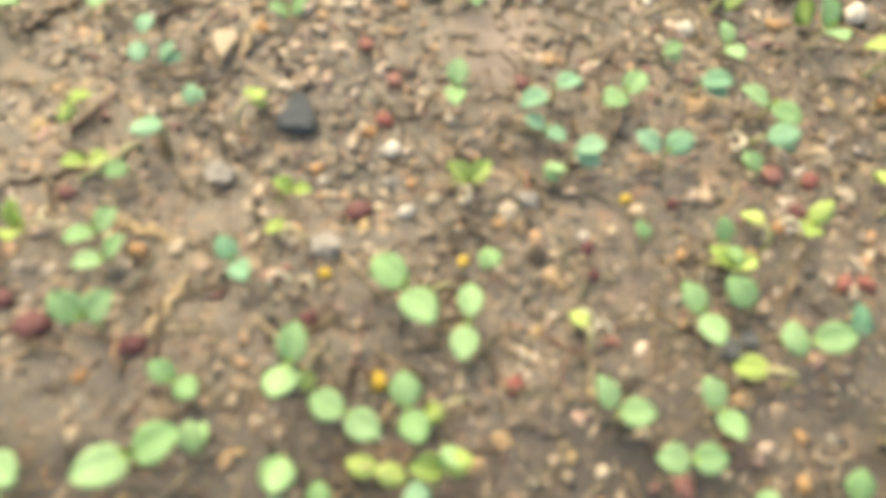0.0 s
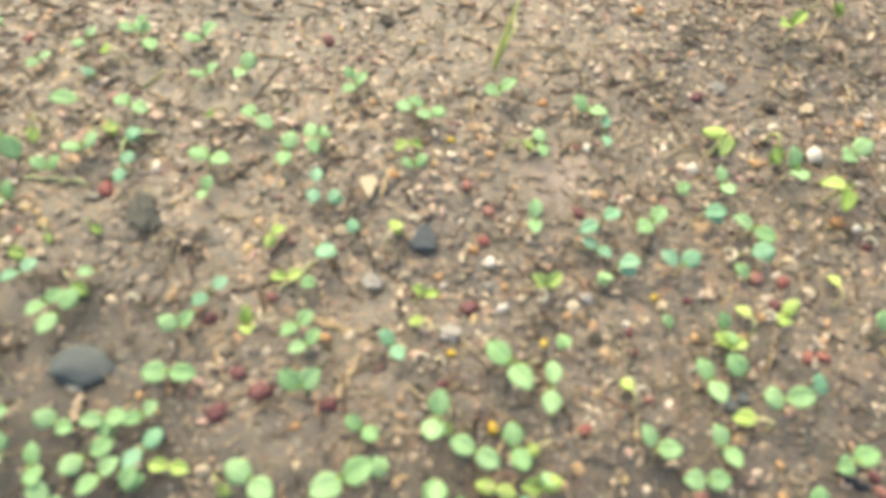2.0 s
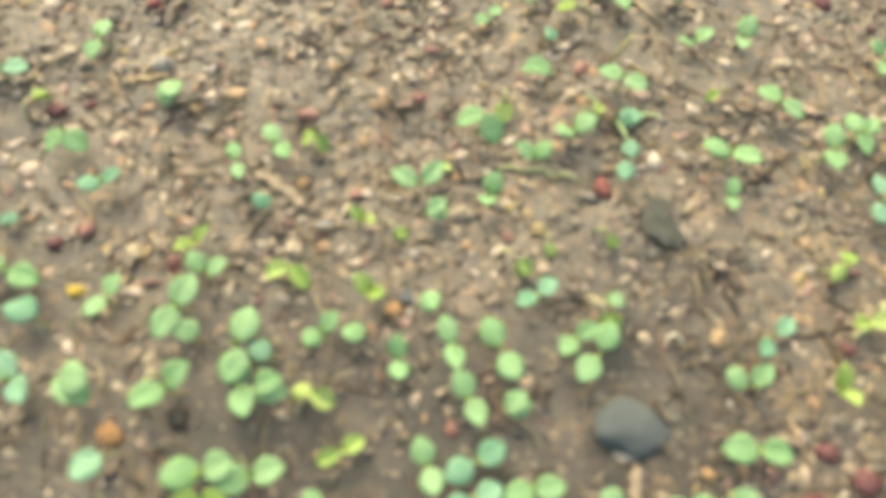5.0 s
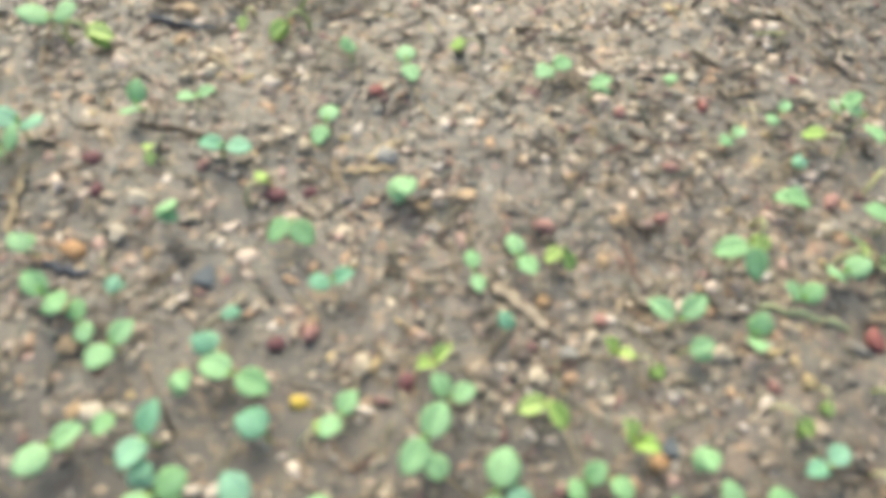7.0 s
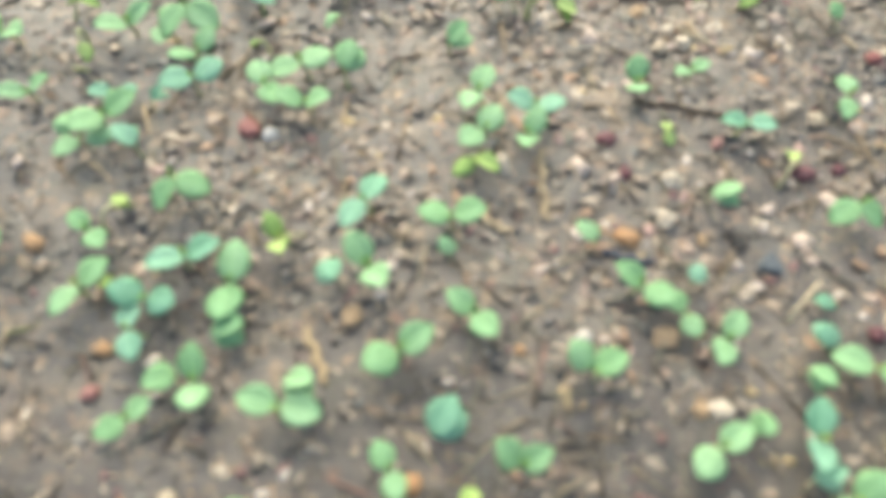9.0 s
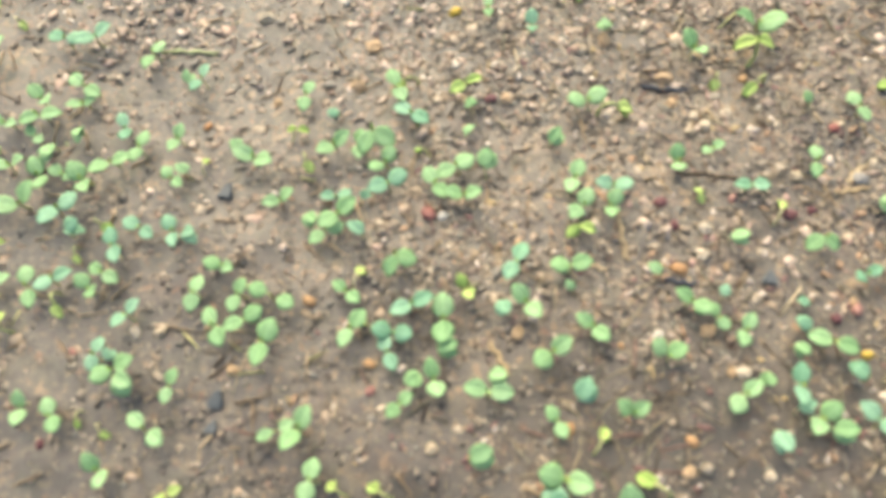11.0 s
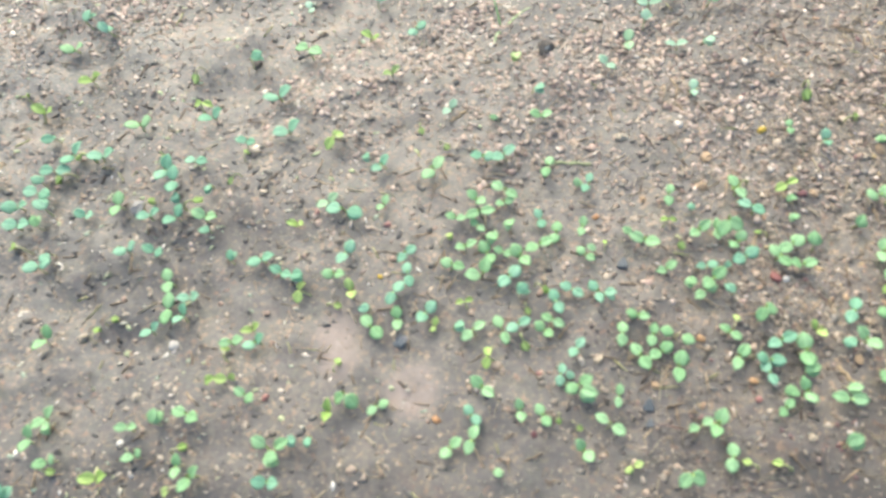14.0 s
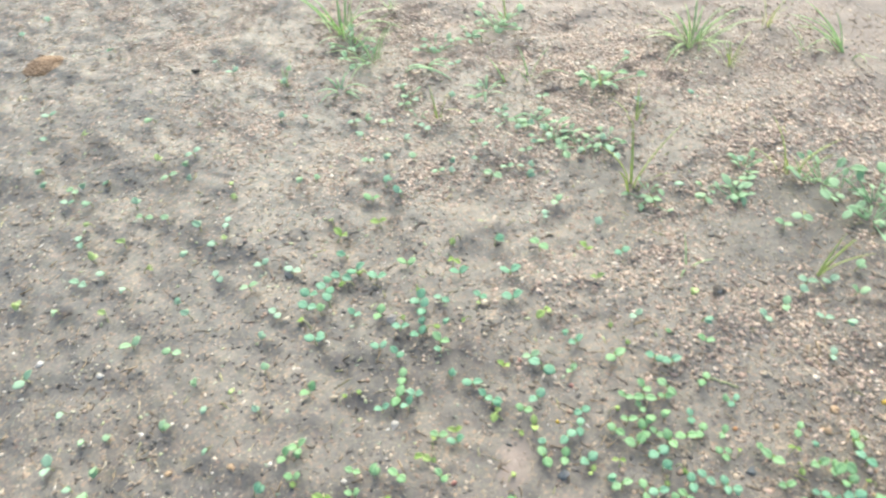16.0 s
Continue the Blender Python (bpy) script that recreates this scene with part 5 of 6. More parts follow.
far_sprout(-559, 253, 184, 9.1, 4.1, "b")
far_sprout(-541, 263, 54, 9.8, 4.4, "b")
far_sprout(-535, 216, 13, 8.1, 3.7, "b")
far_sprout(-569, 212, 99, 9.9, 4.5, "g")
far_sprout(-581, 191, 321, 8.4, 3.8, "b")
far_sprout(-828, 219, 310, 7.8, 3.5, "b")
far_sprout(-826, 244, 259, 9.5, 4.3, "g")
far_sprout(-685, 136, 242, 8.0, 3.6, "b")
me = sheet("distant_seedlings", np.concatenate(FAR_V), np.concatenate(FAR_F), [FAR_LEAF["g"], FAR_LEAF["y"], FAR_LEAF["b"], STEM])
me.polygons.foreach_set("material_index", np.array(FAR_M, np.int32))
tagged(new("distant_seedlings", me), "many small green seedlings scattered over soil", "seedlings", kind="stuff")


# ---- seed husks, pebbles and clods ----
def lump(name, seed, subdiv, wild, flat, mat, facet):
    r = random.Random(seed)
    off = Vector((r.uniform(0, 90), r.uniform(0, 90), r.uniform(0, 90)))
    bm = bmesh.new()
    bmesh.ops.create_icosphere(bm, subdivisions=subdiv, radius=0.5)
    long = r.uniform(0.62, 0.9)
    for v in bm.verts:
        n = v.co.normalized()
        k = 1 + wild * noise.noise(n * 1.6 + off) + 0.35 * wild * noise.noise(n * 4 + off)
        v.co = Vector((v.co.x * k, v.co.y * k * long, v.co.z * k * flat))
    me = bpy.data.meshes.new(name)
    bm.to_mesh(me)
    bm.free()
    me.materials.append(mat)
    if not facet:
        smooth(me)
    return me


def shard(name, seed, wide, flat, mat):
    """A three-cornered flat chip with worn edges, its tip along x."""
    r = random.Random(seed)
    bm = bmesh.new()
    bmesh.ops.create_icosphere(bm, subdivisions=3, radius=0.5)
    off = Vector((seed, 3, 7))
    for v in bm.verts:
        a = math.atan2(v.co.y, v.co.x)
        k = 0.78 / (0.78 + 0.42 * abs(math.sin(1.5 * a)) ** 1.4) * (1 + 0.22 * noise.noise(v.co.normalized() * 2.2 + off))
        lid = math.copysign(min(abs(v.co.z), 0.27), v.co.z)
        v.co = Vector((v.co.x * k * 1.35, v.co.y * k * wide, (lid / 0.27 * 0.5 + 0.1 * noise.noise(v.co * 5 + off)) * flat))
    me = bpy.data.meshes.new(name)
    bm.to_mesh(me)
    bm.free()
    me.materials.append(mat)
    return me


KINDS = {
    "maroon": ("seed_husk", "dark maroon seed husk lying on soil", "seed husk", 0.4, 0.46, False),
    "red": ("seed_husk", "red seed husk lying on brown soil", "seed husk", 0.5, 0.5, False),
    "orange": ("seed_husk", "orange seed husk lying on brown soil", "seed husk", 0.5, 0.5, False),
    "yellow": ("seed_husk", "yellow seed husk lying on brown soil", "seed husk", 0.35, 0.55, False),
    "cream": ("pebble", "cream-coloured pebble half sunk in soil", "pebble", 0.5, 0.6, True),
    "tan": ("pebble", "tan angular stone chip on soil", "pebble", 0.6, 0.5, True),
    "chip": ("stone_chip", "flat pale tan stone chip on soil", "stone chip", 0.7, 0.22, True),
    "white": ("pebble", "small white pebble on brown soil", "pebble", 0.4, 0.6, False),
    "grey": ("pebble", "grey pebble half sunk in soil", "pebble", 0.5, 0.5, True),
    "blue": ("stone", "dark blue-grey angular stone on soil", "stone", 0.6, 0.55, True),
    "dark": ("soil_clod", "dark damp clod of soil", "clod", 0.6, 0.45, True),
    "slate": ("stone", "dark slate-grey rough stone among seedlings", "stone", 0.35, 0.3, False),
    "clump": ("soil_clod", "dark olive clump of matted soil", "clod", 0.7, 0.15, True),
}
BIT_MESH = {k: [lump(n, 10 * i + len(k), 3 if k in ("slate", "blue", "clump") else 2, w, fl, BITS[k], fc) for i in range(4)] for k, (n, _, _, w, fl, fc) in KINDS.items()}
BIT_MESH["clump"] = [lump("soil_clod", 41, 3, 0.8, 0.2, BITS["clump"], True)]
BIT_MESH["clump"][0].transform(Matrix.Diagonal((1.05, 0.62, 1, 1)))
BIT_MESH["chip"] = [shard("stone_chip", 5, 0.75, 0.16, BITS["chip"])]
BIT_MESH["blue"] = [shard("stone", s, 1.1, 0.42, BITS["blue"]) for s in (2, 9)]
TURN = {"slate": 8, "clump": 122, "chip": -80, "blue": 90}


def bit(x, y, size, kind):
    name, label, category, wild, flat, facet = KINDS[kind]
    x, y, s = x / 1000, y / 1000, size / 1000 * 1.05
    ob = new(name, pick.choice(BIT_MESH[kind]))
    ob.matrix_world = pose(x, y, ground_z(x, y) + s * flat * 0.14, pick.uniform(-14, 14), pick.uniform(-14, 14), TURN[kind] if kind in TURN else pick.uniform(0, 360)) @ Matrix.Scale(s, 4)
    tagged(ob, label, category, f"{category}s on the soil")


bit(-12, 95, 5.1, "red")
bit(47, 31, 4.1, "red")
bit(-64, 39, 4.6, "orange")
bit(23, 6, 4.3, "tan")
bit(18, -0, 4.7, "tan")
bit(89, 4, 4.3, "orange")
bit(-68, 9, 3.3, "orange")
bit(96, 134, 5.0, "orange")
bit(-84, 51, 4.5, "maroon")
bit(-35, 80, 10.1, "blue")
bit(-58, 100, 10.5, "chip")
bit(47, 59, 3.6, "cream")
bit(25, 18, 4.5, "red")
bit(77, 21, 5.1, "tan")
bit(75, 32, 5.2, "blue")
bit(95, 71, 5.2, "maroon")
bit(22, 99, 5.5, "maroon")
bit(89, 14, 3.7, "orange")
bit(79, 35, 4.7, "blue")
bit(110, 78, 5.0, "cream")
bit(-81, 19, 7.0, "maroon")
bit(-90, 24, 5.9, "maroon")
bit(-258, -7, 6.2, "orange")
bit(-247, -36, 5.5, "orange")
bit(-208, 104, 5.1, "red")
bit(-162, 125, 6.0, "red")
bit(-200, 37, 4.8, "orange")
bit(-118, 13, 3.8, "orange")
bit(-175, 64, 4.0, "red")
bit(-219, 69, 4.1, "red")
bit(-180, 11, 3.6, "red")
bit(-189, 68, 5.7, "cream")
bit(-138, 20, 18.3, "slate")
bit(-65, 80, 5.0, "cream")
bit(-117, 47, 5.4, "tan")
bit(-51, 62, 7.0, "grey")
bit(-244, 0, 6.0, "dark")
bit(-225, 57, 4.7, "grey")
bit(-219, 99, 5.4, "tan")
bit(-208, 122, 5.0, "red")
bit(-221, 86, 4.9, "tan")
bit(-206, 159, 5.8, "cream")
bit(-141, 163, 6.4, "cream")
bit(-198, 41, 4.6, "blue")
bit(-299, 122, 4.8, "red")
bit(-226, 137, 4.9, "red")
bit(-202, 147, 4.6, "red")
bit(-199, 129, 4.7, "cream")
bit(-229, 122, 4.4, "cream")
bit(-320, 49, 5.9, "blue")
bit(-235, 109, 3.9, "tan")
bit(-174, 170, 4.0, "maroon")
bit(-170, 163, 6.1, "cream")
bit(-452, 47, 4.7, "white")
bit(-438, 111, 6.0, "tan")
bit(-496, 0, 4.9, "orange")
bit(-366, 72, 5.4, "maroon")
bit(-337, 142, 4.6, "orange")
bit(-366, 123, 5.8, "tan")
bit(-305, 83, 4.9, "maroon")
bit(-462, -29, 4.2, "red")
bit(-520, -46, 7.0, "blue")
bit(-547, 39, 7.0, "blue")
bit(-541, 89, 4.9, "tan")
bit(-445, 109, 5.6, "maroon")
bit(-569, 70, 4.5, "orange")
bit(-562, 134, 9.0, "cream")
bit(-314, 79, 6.1, "maroon")
bit(-518, -56, 4.8, "blue")
bit(-344, -31, 4.9, "tan")
bit(-675, -40, 7.5, "blue")
bit(-899, 17, 11.4, "grey")
bit(-628, 202, 8.5, "blue")
bit(-999, -38, 8.7, "cream")
bit(-827, -75, 7.7, "white")
bit(-749, -94, 5.6, "red")
bit(-1164, 283, 11.3, "dark")
bit(-857, 161, 10.1, "dark")
bit(-1044, 13, 12.8, "grey")
bit(-16, 79, 3.7, "orange")
bit(-10, 75, 5.2, "white")
bit(-13, 83, 4.6, "red")
bit(-40, 66, 3.1, "cream")
bit(-28, 67, 3.1, "orange")
bit(-26, 64, 2.8, "white")
bit(-4, 58, 4.5, "white")
bit(2, 62, 3.5, "cream")
bit(9, 63, 3.3, "cream")
bit(21, 61, 5.0, "cream")
bit(19, 58, 3.7, "orange")
bit(24, 58, 4.0, "tan")
bit(11, 47, 3.6, "yellow")
bit(-12, 47, 3.6, "cream")
bit(-21, 39, 3.3, "yellow")
bit(-4, 66, 3.0, "orange")
bit(-9, 66, 4.3, "grey")
bit(29, 50, 4.4, "dark")
bit(-22, 46, 7.3, "grey")
bit(-30, 39, 2.4, "red")
bit(70, 99, 6.1, "tan")
bit(89, 81, 6.6, "red")
bit(100, 81, 5.6, "red")
bit(84, 80, 3.5, "cream")
bit(62, 68, 4.1, "maroon")
bit(40, 57, 3.1, "white")
bit(41, 54, 3.8, "maroon")
bit(89, 65, 3.8, "orange")
bit(92, 65, 2.9, "white")
bit(64, 55, 4.0, "orange")
bit(81, 57, 3.3, "orange")
bit(104, 52, 5.3, "red")
bit(110, 53, 5.4, "red")
bit(114, 62, 3.1, "cream")
bit(42, 47, 4.5, "maroon")
bit(32, 45, 4.2, "tan")
bit(50, 68, 3.5, "yellow")
bit(53, 65, 4.8, "cream")
bit(26, 65, 6.4, "grey")
bit(-16, 57, 6.2, "maroon")
bit(-5, 16, 4.5, "yellow")
bit(-49, 105, 4.3, "orange")
bit(-39, 88, 4.5, "cream")
bit(-71, 76, 4.1, "cream")
bit(-68, 124, 5.3, "cream")
bit(-49, 127, 4.9, "cream")
bit(-21, 105, 5.1, "red")
bit(-15, 110, 4.4, "tan")
bit(-13, 120, 4.1, "orange")
bit(-29, 125, 3.7, "yellow")
bit(-20, 132, 5.0, "tan")
bit(-62, 139, 3.8, "orange")
bit(-38, 148, 4.7, "cream")
bit(-101, 140, 6.1, "cream")
bit(-95, 79, 3.8, "tan")
bit(-94, 71, 3.8, "cream")
bit(-34, 113, 4.0, "tan")
bit(-52, 113, 3.6, "tan")
bit(68, 126, 5.7, "white")
bit(121, 141, 8.8, "white")
bit(106, 165, 7.5, "dark")
bit(73, 163, 6.2, "maroon")
bit(83, 171, 6.4, "grey")
bit(145, 161, 4.7, "orange")
bit(122, 165, 6.7, "cream")
bit(126, 110, 6.1, "orange")
bit(54, 137, 3.5, "cream")
bit(57, 134, 3.1, "white")
bit(25, 129, 4.2, "white")
bit(21, 129, 3.4, "red")
bit(29, 108, 4.9, "tan")
bit(7, 149, 4.8, "orange")
bit(134, 109, 4.3, "white")
bit(138, 102, 5.2, "maroon")
bit(104, 89, 6.5, "cream")
bit(-86, 171, 6.9, "maroon")
bit(-63, 186, 6.2, "dark")
bit(-42, 187, 5.7, "cream")
bit(26, 206, 6.6, "cream")
bit(-56, 41, 4.5, "cream")
bit(-103, 41, 4.7, "maroon")
bit(-93, 11, 6.9, "maroon")
bit(-59, 17, 6.1, "maroon")
bit(-23, 28, 4.4, "maroon")
bit(-151, 84, 6.2, "red")
bit(50, 209, 5.2, "orange")
bit(-355, 45, 6.5, "orange")
bit(-347, 53, 5.7, "cream")
bit(-342, 22, 6.0, "tan")
bit(-288, 43, 5.6, "red")
bit(-289, 46, 4.2, "tan")
bit(-273, 39, 6.6, "cream")
bit(-284, 26, 4.2, "yellow")
bit(-395, 61, 5.3, "cream")
bit(-390, 56, 6.1, "cream")
bit(-337, 81, 4.5, "red")
bit(-239, 91, 6.7, "red")
bit(-231, 49, 5.4, "cream")
bit(-283, 108, 4.6, "cream")
bit(-312, 97, 5.0, "cream")
bit(-253, 119, 3.9, "cream")
bit(-344, -20, 5.2, "orange")
bit(-387, -26, 4.6, "orange")
bit(-347, 64, 5.4, "cream")
bit(-324, 60, 3.4, "cream")
bit(-328, 53, 4.6, "dark")
bit(-295, 38, 4.8, "maroon")
bit(-262, 128, 3.7, "cream")
bit(-262, 94, 5.0, "tan")
bit(-357, 110, 4.5, "cream")
bit(-343, 122, 4.9, "cream")
bit(-356, 118, 4.9, "cream")
bit(-330, 127, 4.3, "cream")
bit(-247, 125, 4.3, "cream")
bit(-288, 100, 6.8, "grey")
bit(-261, 38, 4.7, "maroon")
bit(-360, 16, 4.2, "white")
bit(-328, 9, 5.5, "cream")
bit(-332, 8, 4.1, "tan")
bit(-373, 9, 3.0, "orange")
bit(-273, 87, 4.3, "tan")
bit(-359, 63, 4.9, "maroon")
bit(-234, 69, 4.0, "orange")
bit(-412, 5, 5.7, "tan")
bit(-419, 42, 4.3, "tan")
bit(-337, 50, 3.6, "tan")
bit(-639, -82, 5.9, "orange")
bit(-585, -41, 4.1, "red")
bit(-700, -0, 4.2, "yellow")
bit(-803, 45, 5.8, "cream")
bit(-371, 136, 8.1, "tan")
bit(-506, 104, 7.4, "tan")
bit(-383, -55, 4.6, "white")
bit(-379, -58, 4.1, "red")
bit(-458, 47, 6.9, "red")
bit(-518, -33, 5.4, "tan")
bit(-760, 39, 5.4, "red")
bit(-706, 38, 5.6, "red")
bit(-400, 150, 7.5, "tan")
bit(-505, 127, 8.3, "tan")
bit(-552, -25, 6.0, "cream")
bit(-562, -28, 5.5, "cream")
bit(-472, 154, 6.2, "yellow")
bit(-351, 114, 6.8, "cream")
bit(-348, 130, 5.1, "cream")
bit(-434, -44, 4.9, "cream")
bit(-673, -39, 8.5, "grey")
bit(-465, -19, 5.4, "orange")
bit(-581, -77, 4.0, "maroon")
bit(-1493, 263, 16.0, "dark")
bit(-1124, -189, 8.4, "white")
bit(-1197, -215, 9.0, "white")
bit(-628, 202, 12.1, "dark")
bit(-892, -85, 8.0, "cream")
bit(-835, -113, 5.7, "cream")
bit(-927, -186, 8.0, "tan")
bit(-1125, -178, 6.0, "cream")
bit(-944, 383, 9.9, "dark")
bit(-973, -220, 6.3, "tan")
bit(-134, 76, 14.0, "clump")
bit(-93, -7, 4.3, "cream")
bit(-99, -19, 4.0, "orange")
bit(-43, -19, 4.8, "red")
bit(-65, -3, 3.6, "cream")
bit(41, -9, 3.8, "red")
bit(45, -5, 3.8, "orange")
bit(63, 1, 5.4, "red")
bit(122, 9, 5.3, "red")
bit(121, 14, 4.6, "maroon")
bit(45, 2, 2.9, "cream")
bit(-34, -4, 3.7, "tan")
bit(-82, -24, 3.3, "orange")
bit(108, -8, 4.3, "yellow")
bit(-7, -17, 4.2, "cream")
bit(54, 11, 4.2, "cream")


def mound(x, y, size):
    """A low heap of loose orange-tan grains, thrown up on the soil."""
    x, y, r = x / 1000, y / 1000, size / 1000
    n = 900
    d, a = r * np.sqrt(rng.uniform(0, 1, n)) ** 1.3, rng.uniform(0, 2 * np.pi, n)
    px, py = x + d * np.cos(a), y + d * np.sin(a)
    top = height(px, py) + 0.3 * r * np.clip(1 - (d / r) ** 1.6, 0, 1)
    s = rng.uniform(0.0011, 0.0026, n)
    v = ICO_V[None] * (1 + 0.3 * rng.uniform(-1, 1, (n, len(ICO_V), 1))) * s[:, None, None] + np.stack([px, py, top], -1)[:, None]
    rings, seg = 7, 28
    dome, faces = [(x, y, ground_z(x, y) + 0.29 * r)], []
    for i in range(1, rings + 1):
        for k in range(seg):
            t, q = i / rings, k * 2 * math.pi / seg
            w = 1 + 0.12 * math.sin(3 * q + 1) + 0.08 * math.sin(7 * q)
            cx, cy = x + r * t * w * math.cos(q), y + r * t * w * math.sin(q)
            dome.append((cx, cy, ground_z(cx, cy) + 0.29 * r * (1 - t ** 1.6) - 0.001 * t))
    for k in range(seg):
        faces.append((0, 1 + k, 1 + (k + 1) % seg))
        for i in range(rings - 1):
            p, q = 1 + i * seg + k, 1 + i * seg + (k + 1) % seg
            faces += [(p, p + seg, q + seg), (p, q + seg, q)]
    verts = np.concatenate([np.array(dome), v.reshape(-1, 3)])
    faces = np.concatenate([np.array(faces), (ICO_F[None] + (len(dome) + np.arange(n) * len(ICO_V))[:, None, None]).reshape(-1, 3)])
    tagged(new("soil_mound", sheet("soil_mound", verts, faces, MOUND)), "low heap of loose orange-tan soil grains", "soil mound")


mound(-1775, 155, 34)


# ---- twigs, straws and stalks lying about ----
def stick(x, y, heading, length, kind):
    x, y, half = x / 1000, y / 1000, length / 2000
    r = random.Random(int(length * 7 + heading))
    wide = {"straw": 0.0011, "chip": 0.0017, "twig": 0.0007, "ink": 0.0013, "green": 0.0009}[kind]
    flat = {"straw": 0.45, "chip": 0.3, "twig": 1.0, "ink": 0.4, "green": 0.9}[kind]
    d = Vector((math.cos(radians(heading)), math.sin(radians(heading)), 0))
    side = Vector((-d.y, d.x, 0))
    bow = r.uniform(-0.18, 0.18) * half
    v, f, n, rows = [], [], 6, 12
    for i in range(rows + 1):
        u = i / rows * 2 - 1
        c = Vector((x, y, 0)) + d * u * half + side * (bow * (1 - u * u) + 0.0006 * math.sin(9 * u + heading))
        z = ground_z(c.x, c.y) + wide * 0.6
        w = wide * (0.55 + 0.45 * (1 - u ** 4)) * (1 + 0.15 * math.sin(13 * u))
        for k in range(n):
            a = k * 2 * math.pi / n
            q = c + side * math.cos(a) * w
            v.append((q.x, q.y, z + math.sin(a) * w * flat))
    for i in range(rows):
        for k in range(n):
            f.append((i * n + k, (i + 1) * n + k, (i + 1) * n + (k + 1) % n, i * n + (k + 1) % n))
    names = {"chip": ("wood_chip", "pale flat wood chip on soil", "wood chip"), "straw": ("straw", "dry pale straw lying on soil", "straw"), "twig": ("twig", "thin dark twig lying on soil", "twig"),
             "ink": ("strip", "blue-black strip of debris on soil", "debris"), "green": ("stalk", "pale green fallen stalk on soil", "stalk")}[kind]
    tagged(new(names[0], smooth(sheet(names[0], np.array(v), np.array(f), STICKS[kind]))), names[1], names[2], names[2] + " on the soil")


stick(-354, 40, 0, 13, "ink")
stick(-370, 131, 6, 22, "ink")
stick(-417, -6, -47, 15, "straw")
stick(-378, 54, -71, 21, "straw")
stick(-388, 39, -13, 11, "straw")
stick(-345, 88, 4, 32, "twig")
stick(-238, 65, -25, 21, "chip")
stick(-169, 85, 2, 23, "green")
stick(-77, 61, 53, 17, "green")
stick(-135, 7, 93, 9, "chip")
stick(-90, 55, 22, 18, "twig")
stick(-164, 23, 16, 14, "twig")
stick(-60, 44, -24, 9, "straw")
stick(-51, 103, 79, 13, "straw")
stick(-54, 27, 70, 16, "straw")
stick(-67, 45, -18, 13, "straw")
stick(-103, 101, 51, 17, "twig")
stick(34, 45, -58, 7, "straw")
stick(-291, 94, 22, 14, "straw")
stick(-234, 64, -22, 11, "straw")
stick(-289, 102, 54, 13, "straw")
stick(-594, 107, 5, 31, "green")
stick(-454, 103, -49, 12, "straw")
stick(-679, 134, 49, 16, "straw")
stick(-533, -19, 32, 6, "straw")
stick(-967, -72, 99, 14, "twig")
stick(-698, -146, 106, 14, "twig")
stick(-591, 108, 6, 25, "green")
stick(-800, 53, 75, 24, "twig")
stick(113, 12, -24, 12, "ink")
stick(32, -11, -72, 6, "chip")


def rootlet(x, y, size):
    """A pale curled rootlet, an open ring lying aslant on the soil."""
    x, y, r = x / 1000, y / 1000, size / 2000
    sweep, n, rows = pick.uniform(3.4, 4.8), 6, 14
    v, f = [], []
    for i in range(rows + 1):
        a = sweep * i / rows
        out = Vector((math.cos(a), math.sin(a), 0))
        c = out * r * (1 - 0.25 * i / rows)
        for k in range(n):
            q = c + (out * math.cos(k * 2 * math.pi / n) + Vector((0, 0, 1)) * math.sin(k * 2 * math.pi / n)) * (0.00055 - 0.00025 * i / rows)
            v.append(q[:])
    for i in range(rows):
        for k in range(n):
            f.append((i * n + k, (i + 1) * n + k, (i + 1) * n + (k + 1) % n, i * n + (k + 1) % n))
    ob = new("rootlet", smooth(sheet("rootlet", np.array(v), np.array(f), ROOTLET)))
    ob.matrix_world = pose(x, y, ground_z(x, y) + 0.45 * r + 0.0004, pick.uniform(20, 34), pick.uniform(-12, 12), pick.uniform(0, 360))
    tagged(ob, "thin pale curled rootlet lying on soil", "rootlet", "rootlets on the soil")


rootlet(79, 89, 5.7)
rootlet(138, 103, 5.5)
rootlet(137, 110, 4.7)
rootlet(62, 118, 7.3)
rootlet(-84, 44, 6.2)
rootlet(-31, 35, 5.1)
rootlet(-25, 35, 4.0)
rootlet(40, 35, 5.5)
rootlet(44, 32, 5.8)
rootlet(91, 65, 5.1)
rootlet(-30, 48, 5.6)
rootlet(61, 138, 5.4)
rootlet(-129, 43, 4.7)
rootlet(9, 64, 4.6)


# ---- grass ----
def blade(base, heading, length, wide, lean, droop, mat):
    """A folded, tapering grass blade that rises from base and bends over."""
    d = Vector((math.cos(heading), math.sin(heading), 0))
    side = Vector((-d.y, d.x, 0))
    v, f, rows = [], [], 9
    c, a = Vector(base), lean
    for i in range(rows + 1):
        t = i / rows
        w = wide * (1 - t) ** 0.55 * (0.55 + 1.2 * t * (1 - t)) + 0.0002
        n = d * -math.cos(a) + Vector((0, 0, math.sin(a)))
        for s, k in ((-1, 0.14), (0, 0), (1, 0.14), (0, -0.1)):
            v.append(c + side * s * w + n * k * w)
        c = c + (d * math.sin(a) + Vector((0, 0, math.cos(a)))) * (length / rows)
        a += droop / rows
    for i in range(rows):
        for k in range(4):
            f.append((4 * i + k, 4 * i + 4 + k, 4 * i + 4 + (k + 1) % 4, 4 * i + (k + 1) % 4))
    return sheet("blade", np.array([q[:] for q in v]), np.array(f), mat)


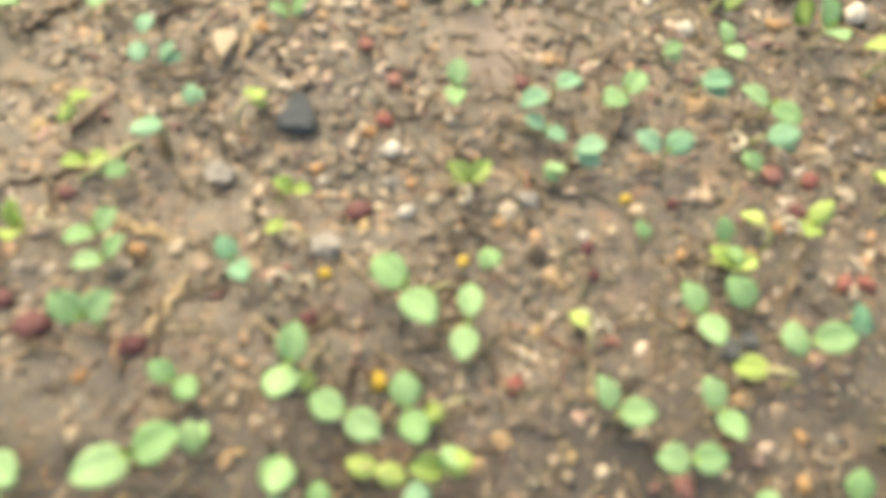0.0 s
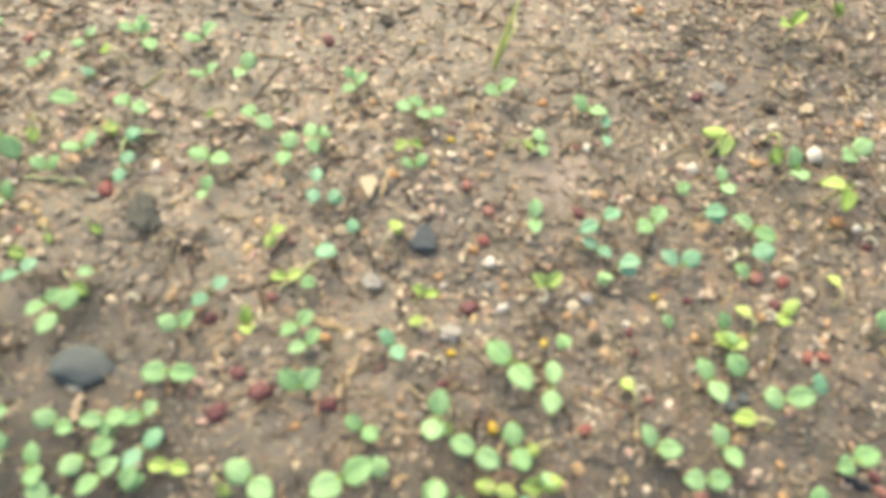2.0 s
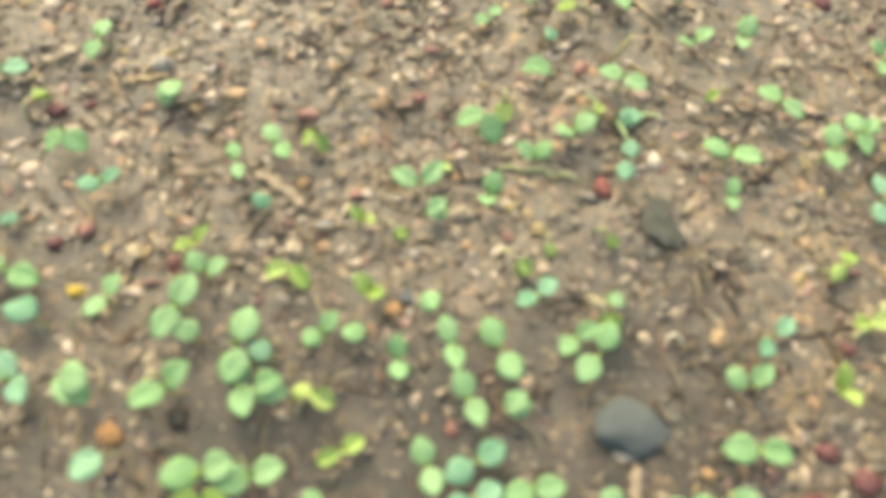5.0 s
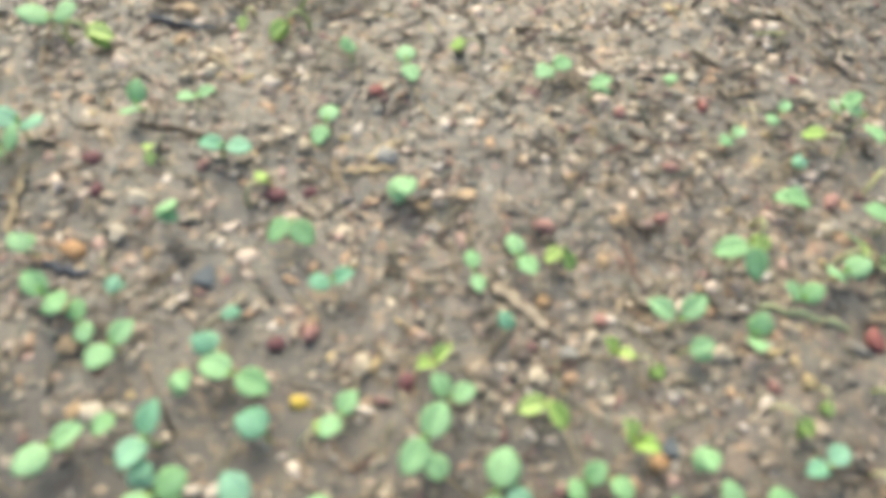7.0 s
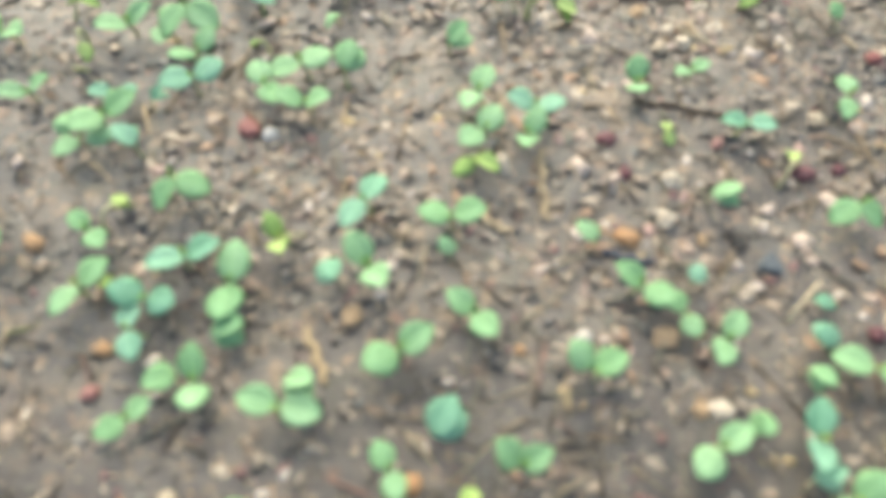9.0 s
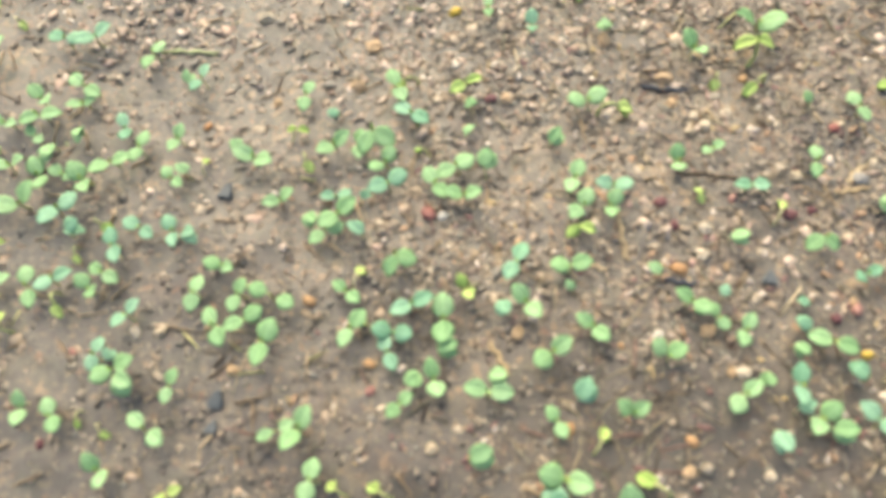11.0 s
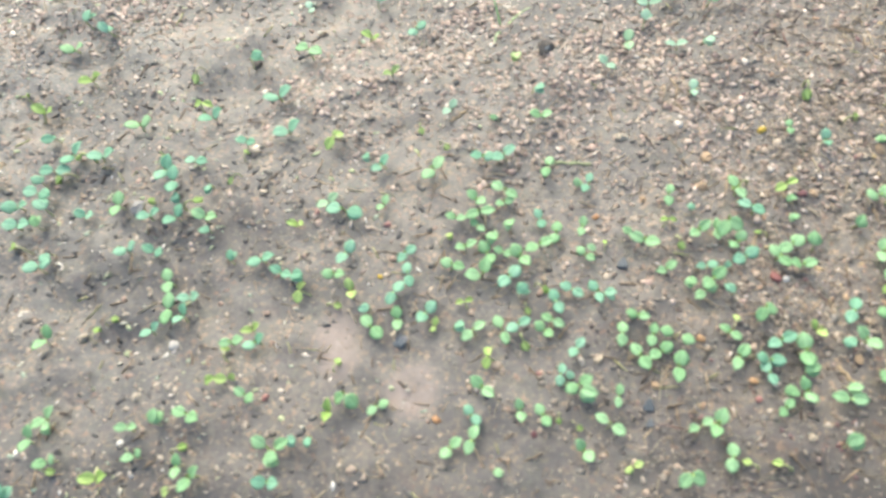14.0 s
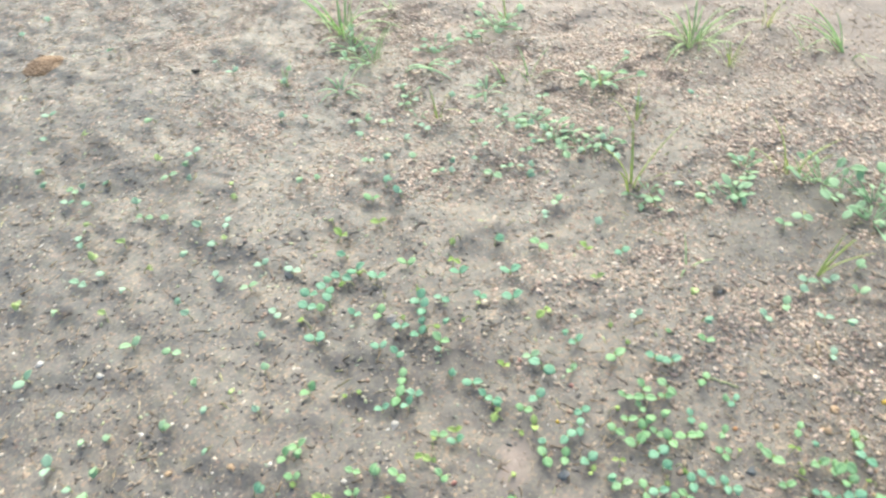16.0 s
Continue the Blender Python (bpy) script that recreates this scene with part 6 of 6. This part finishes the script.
def weed_leaf(heading, tall, mat):
    """A rounded weed leaf on a thin stalk that leans out from the plant's foot."""
    out, lift = tall * pick.uniform(0.1, 0.85), tall * pick.uniform(0.08, 0.35)
    v, f = leaf_form(pick.uniform(0.5, 0.72), pick.uniform(-0.1, 0.2), 0.06, 0.0)
    size = min(0.017, tall * pick.uniform(0.2, 0.38))
    at = pose(out, 0, lift, pick.uniform(-25, 25), pick.uniform(-35, 25), pick.uniform(-60, 60)) @ Matrix.Scale(size, 4)
    v = v @ np.array(at.to_3x3()).T + np.array(at.translation)
    sv, sf = stem_form(0.0)
    way = Vector((out, 0, lift + 0.004))
    up = Matrix.Translation((0, 0, -0.004)) @ way.to_track_quat("Z", "Y").to_matrix().to_4x4() @ Matrix.Diagonal((0.0007, 0.0007, way.length, 1))
    sv = sv @ np.array(up.to_3x3()).T + np.array(up.translation)
    c, n = math.cos(heading), math.sin(heading)
    v = np.concatenate([v, sv]) @ np.array(((c, n, 0), (-n, c, 0), (0, 0, 1)))
    return smooth(sheet("leaf", v, np.concatenate([f, sf + len(v) - len(sv)]), mat), LEAF_FACES)


LEAVES = {
    "grass": ("grass_tuft", "blade", GRASS, 0.014, (0.25, 0.8), (0.4, 1.5), "few thin green grass blades in soil", "grass"),
    "yellow": ("grass_tuft", "blade", YELLOW_GRASS, 0.017, (0.05, 0.5), (0.3, 1.3), "upright yellow-green grass blades in soil", "grass"),
    "thick": ("grass_tuft", "blade", GRASS, 0.02, (0.2, 0.9), (0.4, 1.6), "dense tuft of green grass on sandy soil", "grass"),
    "weed": ("weed", "leaf", WEED, 0.085, (0.7, 1.4), (0.1, 0.8), "low green weed with small rounded leaves", "weed"),
    "curl": ("weed", "leaf", WEED, 0.04, (0.5, 1.0), (1.2, 2.2), "small curled green weed in gravel", "weed"),
}


def tuft(x, y, tall, blades, kind, toward=None, spread=180):
    """A tuft of blades or leaves, all round or fanned about one heading in degrees."""
    name, piece, mat, wide, leans, droops, label, category = LEAVES[kind]
    x, y, tall = x / 1000, y / 1000, tall / 1000
    ob = new(name)
    ob.location = (x, y, ground_z(x, y))
    for k in range(blades):
        a = k * 2.4 + pick.uniform(-0.5, 0.5) if toward is None else radians(toward + pick.uniform(-spread, spread))
        if kind == "weed":
            part(piece, weed_leaf(a, tall * pick.uniform(0.7, 1.15), mat), ob)
            continue
        r = tall * 0.06 * pick.random() * math.sqrt(blades)
        base = (r * math.cos(a), r * math.sin(a), -0.002)
        part(piece, blade(base, a, tall * pick.uniform(0.6, 1.1), tall * wide * pick.uniform(0.8, 1.2) + 0.0005, pick.uniform(*leans), pick.uniform(*droops), mat), ob)
    tagged(ob, label, category, "grass and weeds")


tuft(-1334, 454, 125, 13, "thick")
tuft(-1300, 440, 80, 6, "thick")
tuft(-1292, 425, 55, 12, "weed")
tuft(-1228, 405, 85, 8, "thick")
tuft(-1245, 392, 42, 12, "weed")
tuft(-1218, 315, 45, 10, "curl")
tuft(-1102, 566, 58, 14, "weed")
tuft(-1095, 590, 70, 3, "yellow")
tuft(-1165, 402, 95, 2, "curl", 5, 10)
tuft(-1150, 470, 36, 9, "weed")
tuft(-1023, 409, 48, 7, "curl")
tuft(-1010, 440, 55, 3, "grass")
tuft(-1051, 327, 55, 4, "yellow")
tuft(-979, 459, 80, 4, "grass")
tuft(-884, 485, 60, 14, "weed")
tuft(-880, 480, 40, 3, "yellow")
tuft(-808, 636, 74, 30, "thick")
tuft(-742, 600, 55, 7, "yellow")
tuft(-727, 711, 52, 6, "yellow")
tuft(-664, 674, 46, 6, "grass")
tuft(-611, 678, 95, 6, "thick", 160, 14)
tuft(-605, 672, 50, 3, "grass", -30, 30)
tuft(-807, 429, 52, 5, "yellow")
tuft(-765, 316, 92, 6, "yellow")
tuft(-745, 318, 26, 5, "weed")
tuft(-738, 305, 32, 6, "weed")
tuft(-617, 411, 85, 6, "yellow")
tuft(-600, 405, 40, 4, "grass")
tuft(-580, 412, 46, 11, "weed")
tuft(-560, 413, 40, 8, "weed")
tuft(-527, 405, 48, 16, "weed")
tuft(-522, 372, 36, 12, "weed")
tuft(-553, 269, 58, 4, "yellow", 40, 35)
tuft(-656, 344, 38, 12, "weed")
tuft(-664, 396, 34, 12, "weed")
tuft(-690, 345, 30, 6, "weed")
tuft(-666, 220, 37, 3, "grass")
tuft(-1300, 544, 44, 6, "grass")
tuft(-1317, 296, 47, 4, "grass")
tuft(-960, 360, 30, 6, "weed")
tuft(-885, 350, 38, 12, "weed")
tuft(-1122, 521, 36, 6, "weed")
tuft(-824, 366, 34, 8, "weed")
tuft(-928, 377, 36, 9, "weed")
tuft(-851, 353, 34, 9, "weed")
tuft(-1123, 352, 28, 4, "weed")
tuft(-1077, 316, 28, 4, "weed")
tuft(-1092, 575, 38, 9, "weed")
tuft(-1137, 423, 55, 4, "curl", 0, 50)
tuft(-15, 163, 36, 3, "yellow", 60, 30)
tuft(-151, 110, 16, 3, "grass")
